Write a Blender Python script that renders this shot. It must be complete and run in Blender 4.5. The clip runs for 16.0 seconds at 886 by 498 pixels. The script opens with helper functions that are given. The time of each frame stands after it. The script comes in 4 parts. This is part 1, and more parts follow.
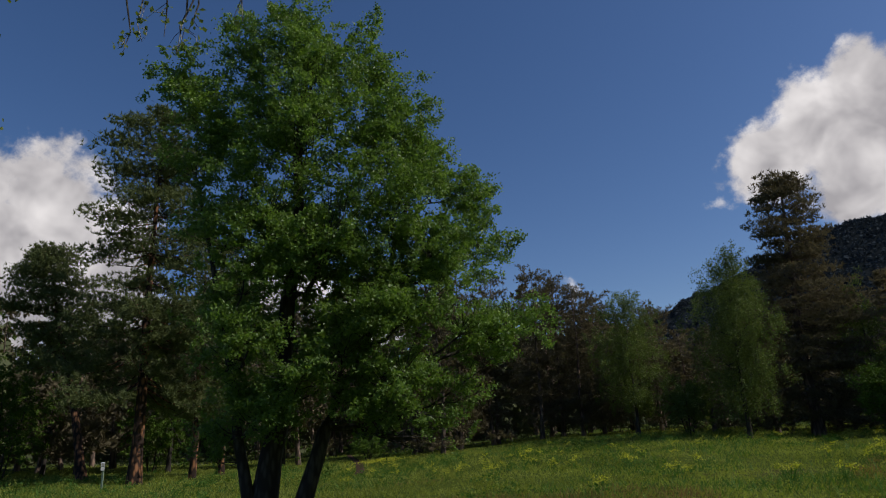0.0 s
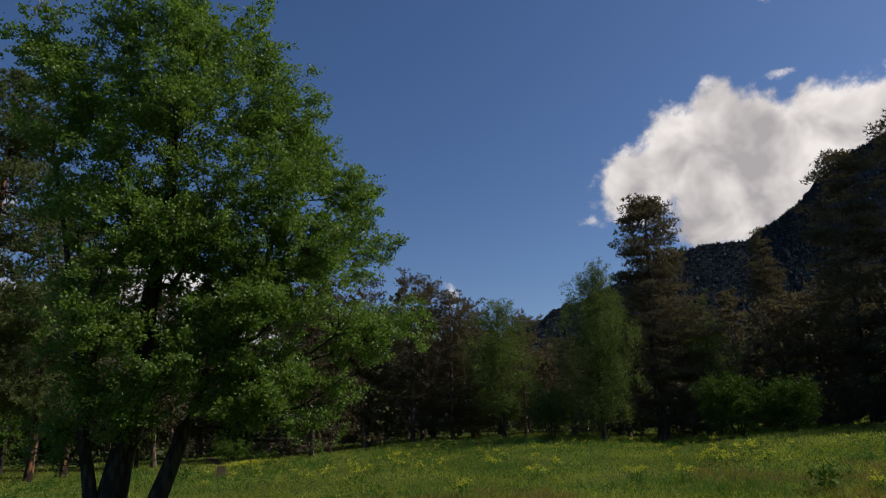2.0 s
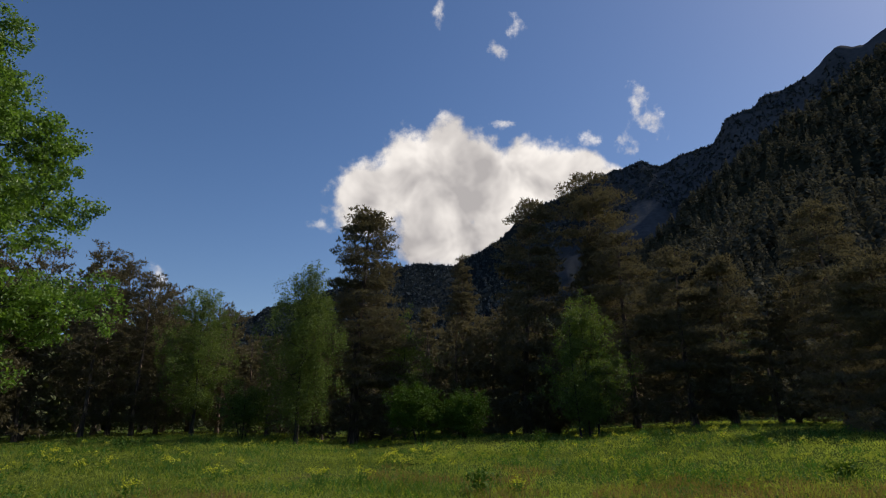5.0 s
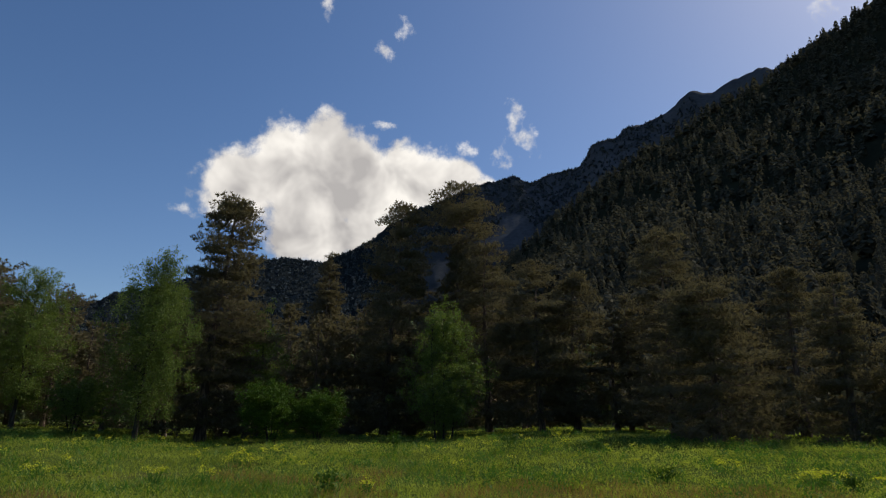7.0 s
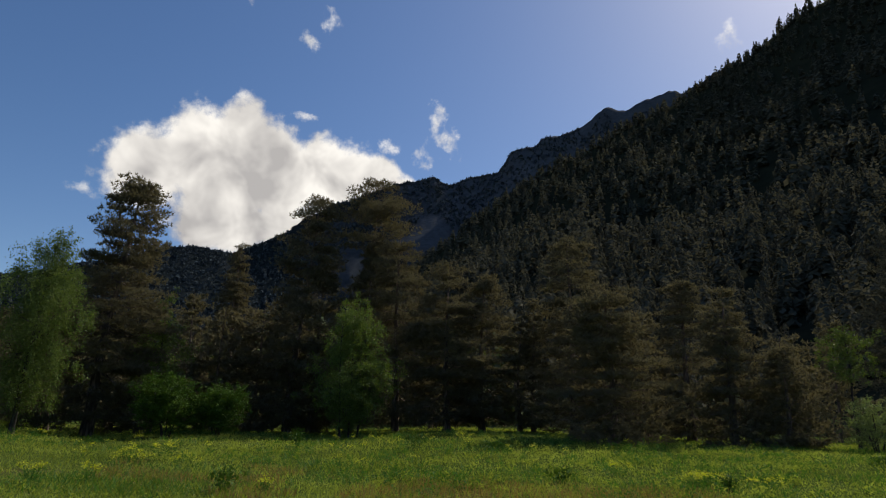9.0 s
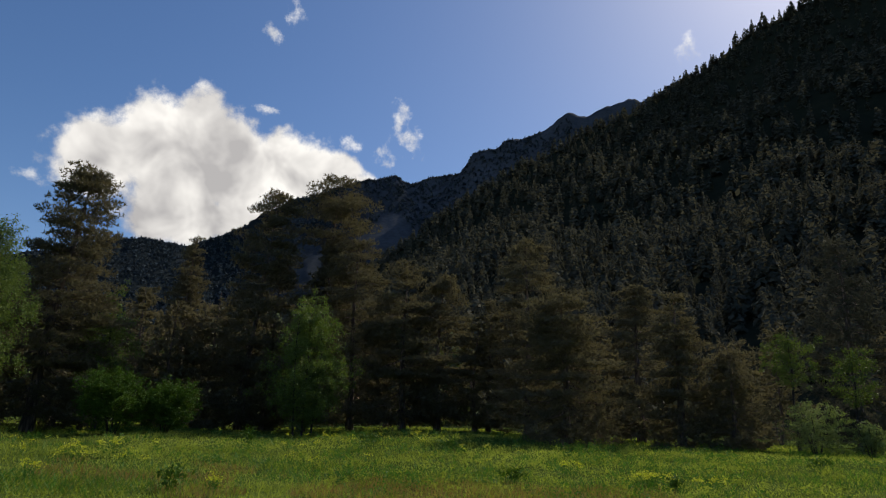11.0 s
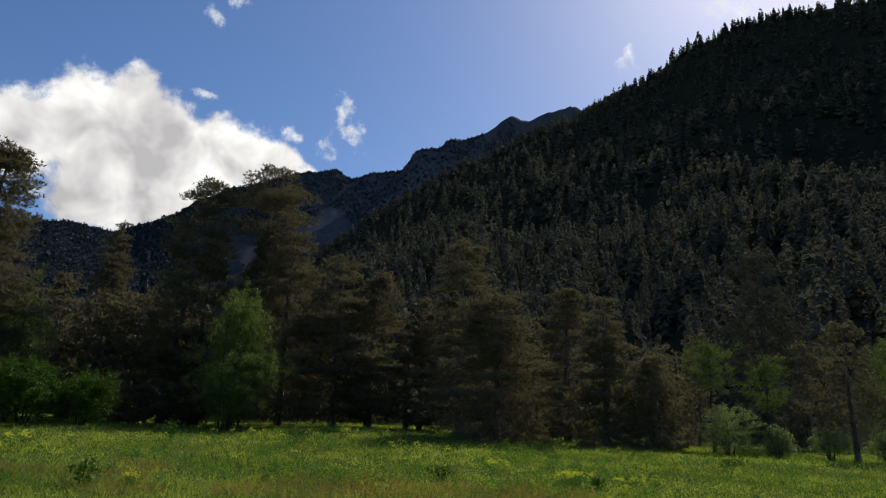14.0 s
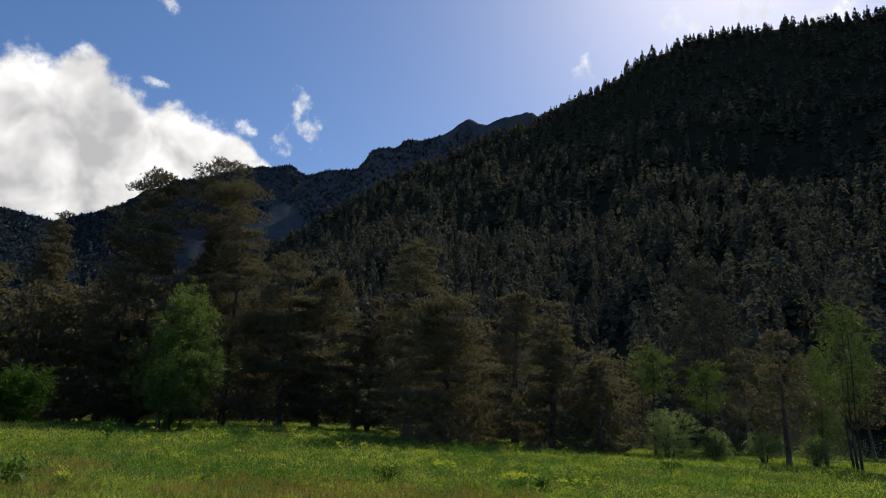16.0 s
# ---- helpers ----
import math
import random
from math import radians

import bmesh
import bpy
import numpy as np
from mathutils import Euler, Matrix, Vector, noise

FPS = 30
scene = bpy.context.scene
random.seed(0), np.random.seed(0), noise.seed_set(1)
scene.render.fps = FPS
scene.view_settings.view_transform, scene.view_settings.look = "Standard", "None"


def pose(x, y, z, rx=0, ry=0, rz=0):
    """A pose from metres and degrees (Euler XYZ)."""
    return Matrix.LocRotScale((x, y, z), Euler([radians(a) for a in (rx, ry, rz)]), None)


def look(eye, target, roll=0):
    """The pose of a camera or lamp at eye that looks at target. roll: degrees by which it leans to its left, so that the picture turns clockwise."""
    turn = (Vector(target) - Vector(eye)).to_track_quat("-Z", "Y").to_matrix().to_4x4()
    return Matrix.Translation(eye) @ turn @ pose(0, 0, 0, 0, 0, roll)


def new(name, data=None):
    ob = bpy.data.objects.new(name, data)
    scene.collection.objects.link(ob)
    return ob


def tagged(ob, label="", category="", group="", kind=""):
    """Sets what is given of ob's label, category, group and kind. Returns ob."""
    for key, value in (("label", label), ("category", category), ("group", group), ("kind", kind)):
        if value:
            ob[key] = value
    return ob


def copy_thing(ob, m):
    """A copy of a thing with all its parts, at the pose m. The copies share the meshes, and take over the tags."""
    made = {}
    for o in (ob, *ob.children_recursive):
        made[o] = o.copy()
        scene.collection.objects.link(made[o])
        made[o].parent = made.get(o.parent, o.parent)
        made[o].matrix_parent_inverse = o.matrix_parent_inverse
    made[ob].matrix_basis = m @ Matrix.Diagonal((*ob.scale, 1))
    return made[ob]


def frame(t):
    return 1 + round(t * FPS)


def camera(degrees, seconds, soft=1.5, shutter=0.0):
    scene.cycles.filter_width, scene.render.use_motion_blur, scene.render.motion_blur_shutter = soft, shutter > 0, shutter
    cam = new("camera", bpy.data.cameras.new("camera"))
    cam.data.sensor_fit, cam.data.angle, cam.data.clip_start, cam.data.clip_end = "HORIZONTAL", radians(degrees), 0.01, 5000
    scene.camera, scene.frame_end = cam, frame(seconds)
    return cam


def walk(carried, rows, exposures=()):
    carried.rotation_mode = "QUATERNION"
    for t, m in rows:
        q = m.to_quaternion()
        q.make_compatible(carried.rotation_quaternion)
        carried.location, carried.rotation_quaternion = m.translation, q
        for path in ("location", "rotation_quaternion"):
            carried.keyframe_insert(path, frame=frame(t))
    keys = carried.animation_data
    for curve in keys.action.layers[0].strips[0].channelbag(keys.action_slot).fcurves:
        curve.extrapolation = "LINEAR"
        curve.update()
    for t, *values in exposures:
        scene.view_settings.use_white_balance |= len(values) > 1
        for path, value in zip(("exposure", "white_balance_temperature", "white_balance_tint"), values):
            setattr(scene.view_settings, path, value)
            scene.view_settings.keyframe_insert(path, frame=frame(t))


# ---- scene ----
cam = camera(69.5, 16.0, soft=1.05)
EYE = 1.6
ROWS = [
    (0.0, 0.000, 0.000, 106.68, 3.16, -0.44),
    (0.5, 0.009, -0.000, 106.63, 3.09, -1.90),
    (1.0, 0.022, -0.001, 106.54, 3.00, -4.18),
    (1.5, 0.041, -0.003, 106.43, 2.85, -7.26),
    (2.0, 0.066, -0.008, 106.32, 2.69, -11.50),
    (2.5, 0.095, -0.016, 106.12, 2.39, -16.48),
    (3.0, 0.121, -0.025, 105.93, 2.09, -21.18),
    (3.5, 0.146, -0.036, 105.82, 1.71, -25.66),
    (4.0, 0.168, -0.047, 105.74, 1.38, -29.79),
    (4.5, 0.187, -0.059, 105.69, 0.98, -33.65),
    (5.0, 0.205, -0.072, 105.67, 0.61, -37.36),
    (7.5, 0.267, -0.134, 105.79, -0.98, -52.18),
    (8.0, 0.275, -0.145, 105.80, -1.20, -54.47),
    (8.5, 0.281, -0.154, 105.82, -1.45, -56.31),
    (9.0, 0.286, -0.161, 105.85, -1.67, -57.74),
    (11.5, 0.300, -0.184, 105.93, -2.28, -62.42),
    (12.0, 0.302, -0.189, 105.93, -2.41, -63.27),
    (12.5, 0.305, -0.194, 105.94, -2.51, -64.20),
    (13.0, 0.307, -0.199, 105.94, -2.67, -65.24),
    (13.5, 0.310, -0.205, 105.96, -2.83, -66.39),
    (14.0, 0.313, -0.212, 105.99, -2.92, -67.55),
    (14.5, 0.316, -0.218, 105.99, -3.04, -68.71),
    (15.0, 0.318, -0.224, 106.05, -3.17, -69.84),
    (15.5, 0.320, -0.230, 106.16, -3.29, -70.90),
    (16.0, 0.322, -0.236, 106.31, -3.40, -72.00),
]
walk(cam, [(t, pose(x, y, EYE, rx, ry, rz)) for t, x, y, rx, ry, rz in ROWS],
     [(0.0, 0.1, 6500, 15), (2.0, 0.2, 6700, 15), (5.0, 0.35, 6850, 13), (8.0, 0.42, 6850, 10), (12.0, 0.5, 6650, 10), (16.0, 0.6, 6500, 10)])

# ---- light ----
SUN_AZ, SUN_EL = -100.0, 43.0      # degrees; azimuth counted left from +y
world = bpy.data.worlds.new("sky")
scene.world = world
world.use_nodes = True
wn = world.node_tree.nodes
sky = wn.new("ShaderNodeTexSky")
sky.sky_type = "NISHITA"
sky.sun_disc = False
sky.sun_elevation = radians(SUN_EL)
sky.sun_rotation = radians(-SUN_AZ)
sky.altitude = 1200
sky.air_density, sky.dust_density, sky.ozone_density = 1.0, 1.25, 1.5
wn["Background"].inputs["Strength"].default_value = 0.079
hue = wn.new("ShaderNodeHueSaturation")
hue.inputs["Saturation"].default_value = 1.22
hue.inputs["Hue"].default_value = 0.505
world.node_tree.links.new(sky.outputs["Color"], hue.inputs["Color"])
world.node_tree.links.new(hue.outputs["Color"], wn["Background"].inputs["Color"])
sun_data = bpy.data.lights.new("sun", "SUN")
sun_data.energy, sun_data.angle, sun_data.color = 2.5, radians(0.53), (1.0, 0.95, 0.86)
sun = new("sun", sun_data)
_a, _e = radians(SUN_AZ), radians(SUN_EL)
sun_dir = Vector((-math.sin(_a) * math.cos(_e), math.cos(_a) * math.cos(_e), math.sin(_e)))
sun.matrix_world = look(sun_dir * 300, (0, 0, 0))


# ---- materials ----
def material(name):
    m = bpy.data.materials.new(name)
    m.use_nodes = True
    return m, m.node_tree.nodes, m.node_tree.links


def ramp(nodes, stops):
    r = nodes.new("ShaderNodeValToRGB")
    while len(r.color_ramp.elements) < len(stops):
        r.color_ramp.elements.new(0.5)
    for e, (p, c) in zip(r.color_ramp.elements, stops):
        e.position, e.color = p, (*c, 1)
    return r


def foliage(name, dark, mid, light, through_light=0.35, rough=0.55, patch=0.6, gloss=0.35, glow=(1.5, 1.5, 0.6), each=0.55, drift=0.5):
    """Leaves or needles: colour varies leaf by leaf (each) and in patches (drift); some light passes through."""
    m, n, l = material(name)
    geo = n.new("ShaderNodeNewGeometry")
    tex = n.new("ShaderNodeTexCoord")
    noi = n.new("ShaderNodeTexNoise")
    noi.inputs["Scale"].default_value = patch
    noi.inputs["Detail"].default_value = 3
    l.new(tex.outputs["Object"], noi.inputs["Vector"])
    mix, half = n.new("ShaderNodeMath"), n.new("ShaderNodeMath")
    mix.operation = half.operation = "MULTIPLY_ADD"
    mix.inputs[1].default_value, half.inputs[1].default_value = each, drift
    half.inputs[2].default_value = 0.52 - (each + drift) / 2
    l.new(geo.outputs["Random Per Island"], mix.inputs[0])
    l.new(noi.outputs["Fac"], half.inputs[0])
    l.new(half.outputs[0], mix.inputs[2])
    r = ramp(n, [(0.1, dark), (0.5, mid), (0.9, light)])
    l.new(mix.outputs[0], r.inputs["Fac"])
    p = n["Principled BSDF"]
    p.inputs["Roughness"].default_value = rough
    p.inputs["Specular IOR Level"].default_value = gloss
    l.new(r.outputs["Color"], p.inputs["Base Color"])
    tr = n.new("ShaderNodeBsdfTranslucent")
    warm = n.new("ShaderNodeMixRGB")
    warm.blend_type = "MULTIPLY"
    warm.inputs["Fac"].default_value = 1.0
    warm.inputs["Color2"].default_value = (*glow, 1)
    l.new(r.outputs["Color"], warm.inputs["Color1"])
    l.new(warm.outputs["Color"], tr.inputs["Color"])
    ms = n.new("ShaderNodeMixShader")
    ms.inputs["Fac"].default_value = through_light
    l.new(p.outputs[0], ms.inputs[1])
    l.new(tr.outputs[0], ms.inputs[2])
    l.new(ms.outputs[0], n["Material Output"].inputs["Surface"])
    return m


def bark(name, dark, light, scale=3.0, stretch=0.25, lift=0.02):
    m, n, l = material(name)
    tex = n.new("ShaderNodeTexCoord")
    mp = n.new("ShaderNodeMapping")
    mp.inputs["Scale"].default_value = (1, 1, stretch)
    l.new(tex.outputs["Object"], mp.inputs["Vector"])
    vo = n.new("ShaderNodeTexVoronoi")
    vo.inputs["Scale"].default_value = scale * 3
    noi = n.new("ShaderNodeTexNoise")
    noi.inputs["Scale"].default_value = scale * 2
    noi.inputs["Detail"].default_value = 6
    for t in (vo, noi):
        l.new(mp.outputs[0], t.inputs["Vector"])
    mx = n.new("ShaderNodeMath")
    mx.operation = "MULTIPLY"
    l.new(vo.outputs["Distance"], mx.inputs[0])
    l.new(noi.outputs["Fac"], mx.inputs[1])
    r = ramp(n, [(0.1, light), (0.27, dark)])
    l.new(mx.outputs[0], r.inputs["Fac"])
    p = n["Principled BSDF"]
    p.inputs["Roughness"].default_value = 0.9
    l.new(r.outputs["Color"], p.inputs["Base Color"])
    b = n.new("ShaderNodeBump")
    b.inputs["Strength"].default_value = 0.8
    b.inputs["Distance"].default_value = lift
    b.invert = True
    l.new(mx.outputs[0], b.inputs["Height"])
    l.new(b.outputs[0], p.inputs["Normal"])
    return m


def plain(name, colour, rough=0.7, scale=8.0, vary=0.25):
    m, n, l = material(name)
    tex = n.new("ShaderNodeTexCoord")
    noi = n.new("ShaderNodeTexNoise")
    noi.inputs["Scale"].default_value = scale
    noi.inputs["Detail"].default_value = 5
    l.new(tex.outputs["Object"], noi.inputs["Vector"])
    lo = tuple(c * (1 - vary) for c in colour)
    hi = tuple(min(1, c * (1 + vary)) for c in colour)
    r = ramp(n, [(0.3, lo), (0.7, hi)])
    l.new(noi.outputs["Fac"], r.inputs["Fac"])
    p = n["Principled BSDF"]
    p.inputs["Roughness"].default_value = rough
    l.new(r.outputs["Color"], p.inputs["Base Color"])
    p.inputs["Specular IOR Level"].default_value = 0.15
    return m


ALDER_LEAF = foliage("alder_leaf", (0.071, 0.124, 0.030), (0.140, 0.230, 0.052), (0.236, 0.368, 0.086), 0.4, 0.45, 0.6, 0.4, (1.4, 1.5, 0.65))
BIRCH_LEAF = foliage("birch_leaf", (0.082, 0.122, 0.03), (0.125, 0.178, 0.045), (0.18, 0.24, 0.066), 0.3, 0.55, 0.6, 0.2)
PALE_BIRCH = foliage("weeping_birch_leaf", (0.080, 0.123, 0.031), (0.123, 0.173, 0.045), (0.177, 0.231, 0.062), 0.3, 0.6, 0.6, 0.15, (1.3, 1.3, 0.8))
SUNNY_BIRCH = foliage("sunny_birch_leaf", (0.070, 0.107, 0.028), (0.105, 0.147, 0.039), (0.144, 0.190, 0.054), 0.24, 0.6, 0.6, 0.15)
DARK_LEAF = foliage("hazel_leaf", (0.048, 0.096, 0.014), (0.079, 0.146, 0.020), (0.120, 0.198, 0.031), 0.16, 0.6, 0.6, 0.1)
WILLOW_LEAF = foliage("willow_leaf", (0.12, 0.165, 0.075), (0.18, 0.23, 0.105), (0.25, 0.3, 0.15), 0.35, 0.6, 0.6, 0.15)
NEEDLE = foliage("pine_needle", (0.130, 0.117, 0.073), (0.161, 0.142, 0.090), (0.190, 0.168, 0.108), 0.32, 0.8, 0.6, 0.02, (1.2, 1.15, 0.8), each=0.25, drift=0.6)
GREEN_NEEDLE = foliage("green_pine_needle", (0.096, 0.125, 0.055), (0.149, 0.182, 0.079), (0.201, 0.241, 0.106), 0.34, 0.8, 0.6, 0.02, (1.2, 1.2, 0.8), each=0.3)
# far needles tinted blue-grey: the distance haze sits in their colour
HAZED_NEEDLE = foliage("hazed_needle", (0.043, 0.058, 0.067), (0.061, 0.077, 0.086), (0.082, 0.101, 0.108), 0.1, 0.9, 0.002, 0.0, (1, 1, 1), each=0.08, drift=1.2)
# needle copy darker than the edge pines: the wood's shade put into colour
SHADE_TONED_NEEDLE = foliage("shade_toned_needle", (0.080, 0.096, 0.051), (0.112, 0.131, 0.067), (0.152, 0.168, 0.088), 0.15, 0.9, 0.1, 0.0, each=0.1, drift=1.0)
SEED = foliage("pale_seed_head", (0.2, 0.19, 0.07), (0.3, 0.29, 0.11), (0.4, 0.38, 0.17), 0.3, 0.9, 0.6, 0.0)
SPRUCE = foliage("spruce_needle", (0.077, 0.076, 0.055), (0.097, 0.094, 0.068), (0.118, 0.113, 0.083), 0.25, 0.9, 0.13, 0.0, (1.1, 1.1, 0.95), each=0.08, drift=1.5)
GRASS = foliage("meadow_grass", (0.125, 0.16, 0.033), (0.262, 0.315, 0.072), (0.375, 0.425, 0.115), 0.42, 1.0, 0.25, 0.0, each=0.35, drift=1.5)
SEDGE = foliage("seeding_grass", (0.200, 0.131, 0.062), (0.277, 0.185, 0.085), (0.339, 0.262, 0.123), 0.3, 0.8, 0.5, 0.05)
WEED = foliage("weed_leaf", (0.045, 0.119, 0.021), (0.075, 0.178, 0.030), (0.105, 0.223, 0.045), 0.3, 0.6, 0.6, 0.15)
YELLOW = foliage("yellow_blossom", (0.411, 0.436, 0.036), (0.581, 0.593, 0.055), (0.774, 0.750, 0.085), 0.3, 0.7)
ALDER_BARK = bark("alder_bark", (0.03, 0.025, 0.02), (0.085, 0.074, 0.06))
PINE_BARK = bark("pine_bark", (0.03, 0.016, 0.01), (0.36, 0.165, 0.075), 2.2, 0.4, 0.05)
PINE_BARK_DARK = bark("old_pine_bark", (0.095, 0.07, 0.055), (0.3, 0.21, 0.15), 2.2)
BIRCH_BARK = bark("birch_bark", (0.05, 0.045, 0.04), (0.42, 0.40, 0.36), 1.4, 1.6)


# ---- mesh helpers ----
def mesh_of(name, verts, tris, mat, smooth=False, normals=None):
    verts, tris = np.asarray(verts, np.float32), np.asarray(tris, np.int32)
    me = bpy.data.meshes.new(name)
    me.vertices.add(len(verts))
    me.vertices.foreach_set("co", verts.ravel())
    me.loops.add(tris.size)
    me.loops.foreach_set("vertex_index", tris.ravel())
    me.polygons.add(len(tris))
    me.polygons.foreach_set("loop_start", np.arange(0, tris.size, tris.shape[1], dtype=np.int32))
    me.polygons.foreach_set("use_smooth", np.full(len(tris), smooth))
    me.update(calc_edges=True)
    me.materials.append(mat)
    if normals is not None:
        me.normals_split_custom_set_from_vertices(np.asarray(normals, np.float32).tolist())
    return me


def joined(pieces):
    """Lists of (verts, tris) as one."""
    vs, fs, k = [], [], 0
    for v, f in pieces:
        vs.append(np.asarray(v, float))
        fs.append(np.asarray(f, int) + k)
        k += len(v)
    return np.concatenate(vs), np.concatenate(fs)


def part(name, verts, tris, mat, parent, label="", smooth=False):
    ob = new(name, mesh_of(name, verts, tris, mat, smooth))
    ob.parent = parent
    if label:
        ob["label"] = label
    if name in ("limb", "crown"):
        ob["kind"] = "stuff"
    return ob


def tube(path, radii, sides=6):
    path, radii = np.asarray(path, float), np.asarray(radii, float)
    k = len(path)
    tang = np.gradient(path, axis=0)
    tang /= np.linalg.norm(tang, axis=1)[:, None] + 1e-9
    ref = np.where(np.abs(tang[:, 2:3]) > 0.9, [[1.0, 0, 0]], [[0, 0, 1.0]])
    u = np.cross(tang, ref)
    u /= np.linalg.norm(u, axis=1)[:, None] + 1e-9
    w = np.cross(tang, u)
    a = np.arange(sides) * 2 * math.pi / sides
    ring = (u[:, None] * np.cos(a)[None, :, None] + w[:, None] * np.sin(a)[None, :, None]) * radii[:, None, None] + path[:, None]
    i, j = np.meshgrid(np.arange(k - 1), np.arange(sides), indexing="ij")
    p = i * sides + j
    q = i * sides + (j + 1) % sides
    f = np.concatenate([np.stack([p, q, q + sides], -1).reshape(-1, 3), np.stack([p, q + sides, p + sides], -1).reshape(-1, 3)])
    return ring.reshape(-1, 3), f


def unit(v):
    return v / (np.linalg.norm(v, axis=-1, keepdims=True) + 1e-9)


def leaves(rng, at, size, up=0.5, slim=0.62, droop=0.0):
    """One folded leaf of four corners at each place."""
    n = len(at)
    nor = unit(rng.normal(size=(n, 3)) + [0, 0, up])
    ax = unit(np.cross(nor, rng.normal(size=(n, 3))) + [0, 0, -droop])
    side = unit(np.cross(nor, ax))
    s = (size * rng.uniform(0.7, 1.25, n))[:, None]
    v = np.stack([at - ax * s * 0.5, at + side * s * slim * 0.5 + nor * s * 0.1, at + ax * s * 0.5, at - side * s * slim * 0.5 + nor * s * 0.1], 1).reshape(-1, 3)
    k = np.arange(n)[:, None] * 4
    return v, np.concatenate([k + [0, 1, 2], k + [0, 2, 3]], 1).reshape(-1, 3)


def needles(rng, at, axis, count, length, width):
    """Tufts of needles: thin blades that spread round each axis."""
    n = len(at)
    d = unit(np.repeat(axis, count, 0) * 0.75 + rng.normal(size=(n * count, 3)) * 0.62)
    o = np.repeat(at, count, 0)
    s = unit(np.cross(d, rng.normal(size=d.shape)))
    ln = length * rng.uniform(0.6, 1.2, (n * count, 1))
    v = np.stack([o - s * width / 2, o + s * width / 2, o + d * ln], 1).reshape(-1, 3)
    return v, np.arange(len(v)).reshape(-1, 3)


def fbm(x, y, octaves=5, gain=0.5):
    """Smooth random relief between about -1 and 1."""
    x, y = np.asarray(x, float), np.asarray(y, float)
    out, amp, tot = np.zeros(np.broadcast(x, y).shape), 1.0, 0.0
    for o in range(octaves):
        fx, fy = x * 2 ** o + 17.3 * o, y * 2 ** o + 9.1 * o
        ix, iy = np.floor(fx), np.floor(fy)
        u, w = fx - ix, fy - iy
        u, w = u * u * (3 - 2 * u), w * w * (3 - 2 * w)

        def lattice(a, b):
            s = np.sin(a * 127.1 + b * 311.7) * 43758.5453
            return (s - np.floor(s)) * 2 - 1

        out += amp * ((lattice(ix, iy) * (1 - u) + lattice(ix + 1, iy) * u) * (1 - w) + (lattice(ix, iy + 1) * (1 - u) + lattice(ix + 1, iy + 1) * u) * w)
        tot += amp
        amp *= gain
    return out / tot * 1.6


# ---- the lie of the land ----
EDGE = [(-180, -0.6), (-105, -0.7), (-90, -0.7), (-73, -0.6), (-65, -0.2), (-58, -0.25), (-50, -0.9), (-40, -0.9), (-30, -1.3), (-20, -0.7),
        (-10, -0.8), (0, -1.5), (10, -1.8), (20, -1.6), (29, -1.2), (60, -1.0), (180, -0.6)]
EDGE_AZ, EDGE_EL = np.array(EDGE).T


def ground_z(x, y):
    """Height of the meadow: level round the camera, rising gently to the wood's edge 40 m off."""
    x, y = np.asarray(x, float), np.asarray(y, float)
    r = np.hypot(x, y) + 1e-6
    az = np.degrees(np.arctan2(-x, y))
    rim = EYE + 40 * np.tan(np.radians(np.interp(az, EDGE_AZ, EDGE_EL)))
    s = np.clip((r - 13) / 27, 0, 1)
    z = rim * s * s * (3 - 2 * s) + 0.02 * np.clip(r - 40, 0, 60)
    return z + 0.05 * np.sin(x * 0.45 + 1.3) * np.sin(y * 0.38) * np.clip(r / 20, 0, 1)


def spot(az, d):
    a = radians(az)
    x, y = -math.sin(a) * d, math.cos(a) * d
    return Vector((x, y, float(ground_z(x, y))))


NEAR_AZ, NEAR_EL = np.array([(-180, 12), (-150, 25), (-125, 31), (-109, 31.9), (-103, 32.8), (-96, 33.3), (-92.9, 32.9), (-89.8, 32.3), (-84.4, 29.6), (-80, 27.8), (-74.5, 26), (-70.2, 24.1),
                             (-66, 22), (-62, 19.6), (-59, 17.3), (-55.4, 14.3), (-52.8, 12), (-48, 8), (-42, 3), (-36, 0.6)]).T


def hill_z(az, s):
    """The near mountainside: s runs from 0 at the foot to 1 at the skyline. Returns distance and height."""
    top = np.interp(az, NEAR_AZ, NEAR_EL)
    r = 85 + s * 760
    t = np.radians(az)
    c = np.clip(s, 0, 1)
    z = EYE + r * np.tan(np.radians(top) * c ** 0.55) + 22 * fbm(-np.sin(t) * r / 140, np.cos(t) * r / 140, 4) * np.sin(3.14 * c) * np.clip(top / 15, 0, 1)
    return r, z


FAR_AZ, FAR_EL = np.array([(-180, 10), (-120, 22), (-90, 30), (-83.3, 29.8), (-80, 28.5), (-76.7, 28.3), (-74.5, 27.6), (-72.8, 28.1), (-70.1, 26.6), (-66.8, 25.5), (-63.6, 24.7), (-62.2, 22.7),
                           (-60.1, 22.6), (-57.6, 21.5), (-55.9, 22.4), (-53, 21.4), (-46.1, 19.1), (-41, 15.3), (-38, 14.1), (-36, 14.3), (-33, 13.9), (-28, 12.1), (-24, 10.8),
                           (-20.5, 9.3), (-14, 7), (-5, 5), (20, 4), (60, 6), (120, 8), (180, 10)]).T


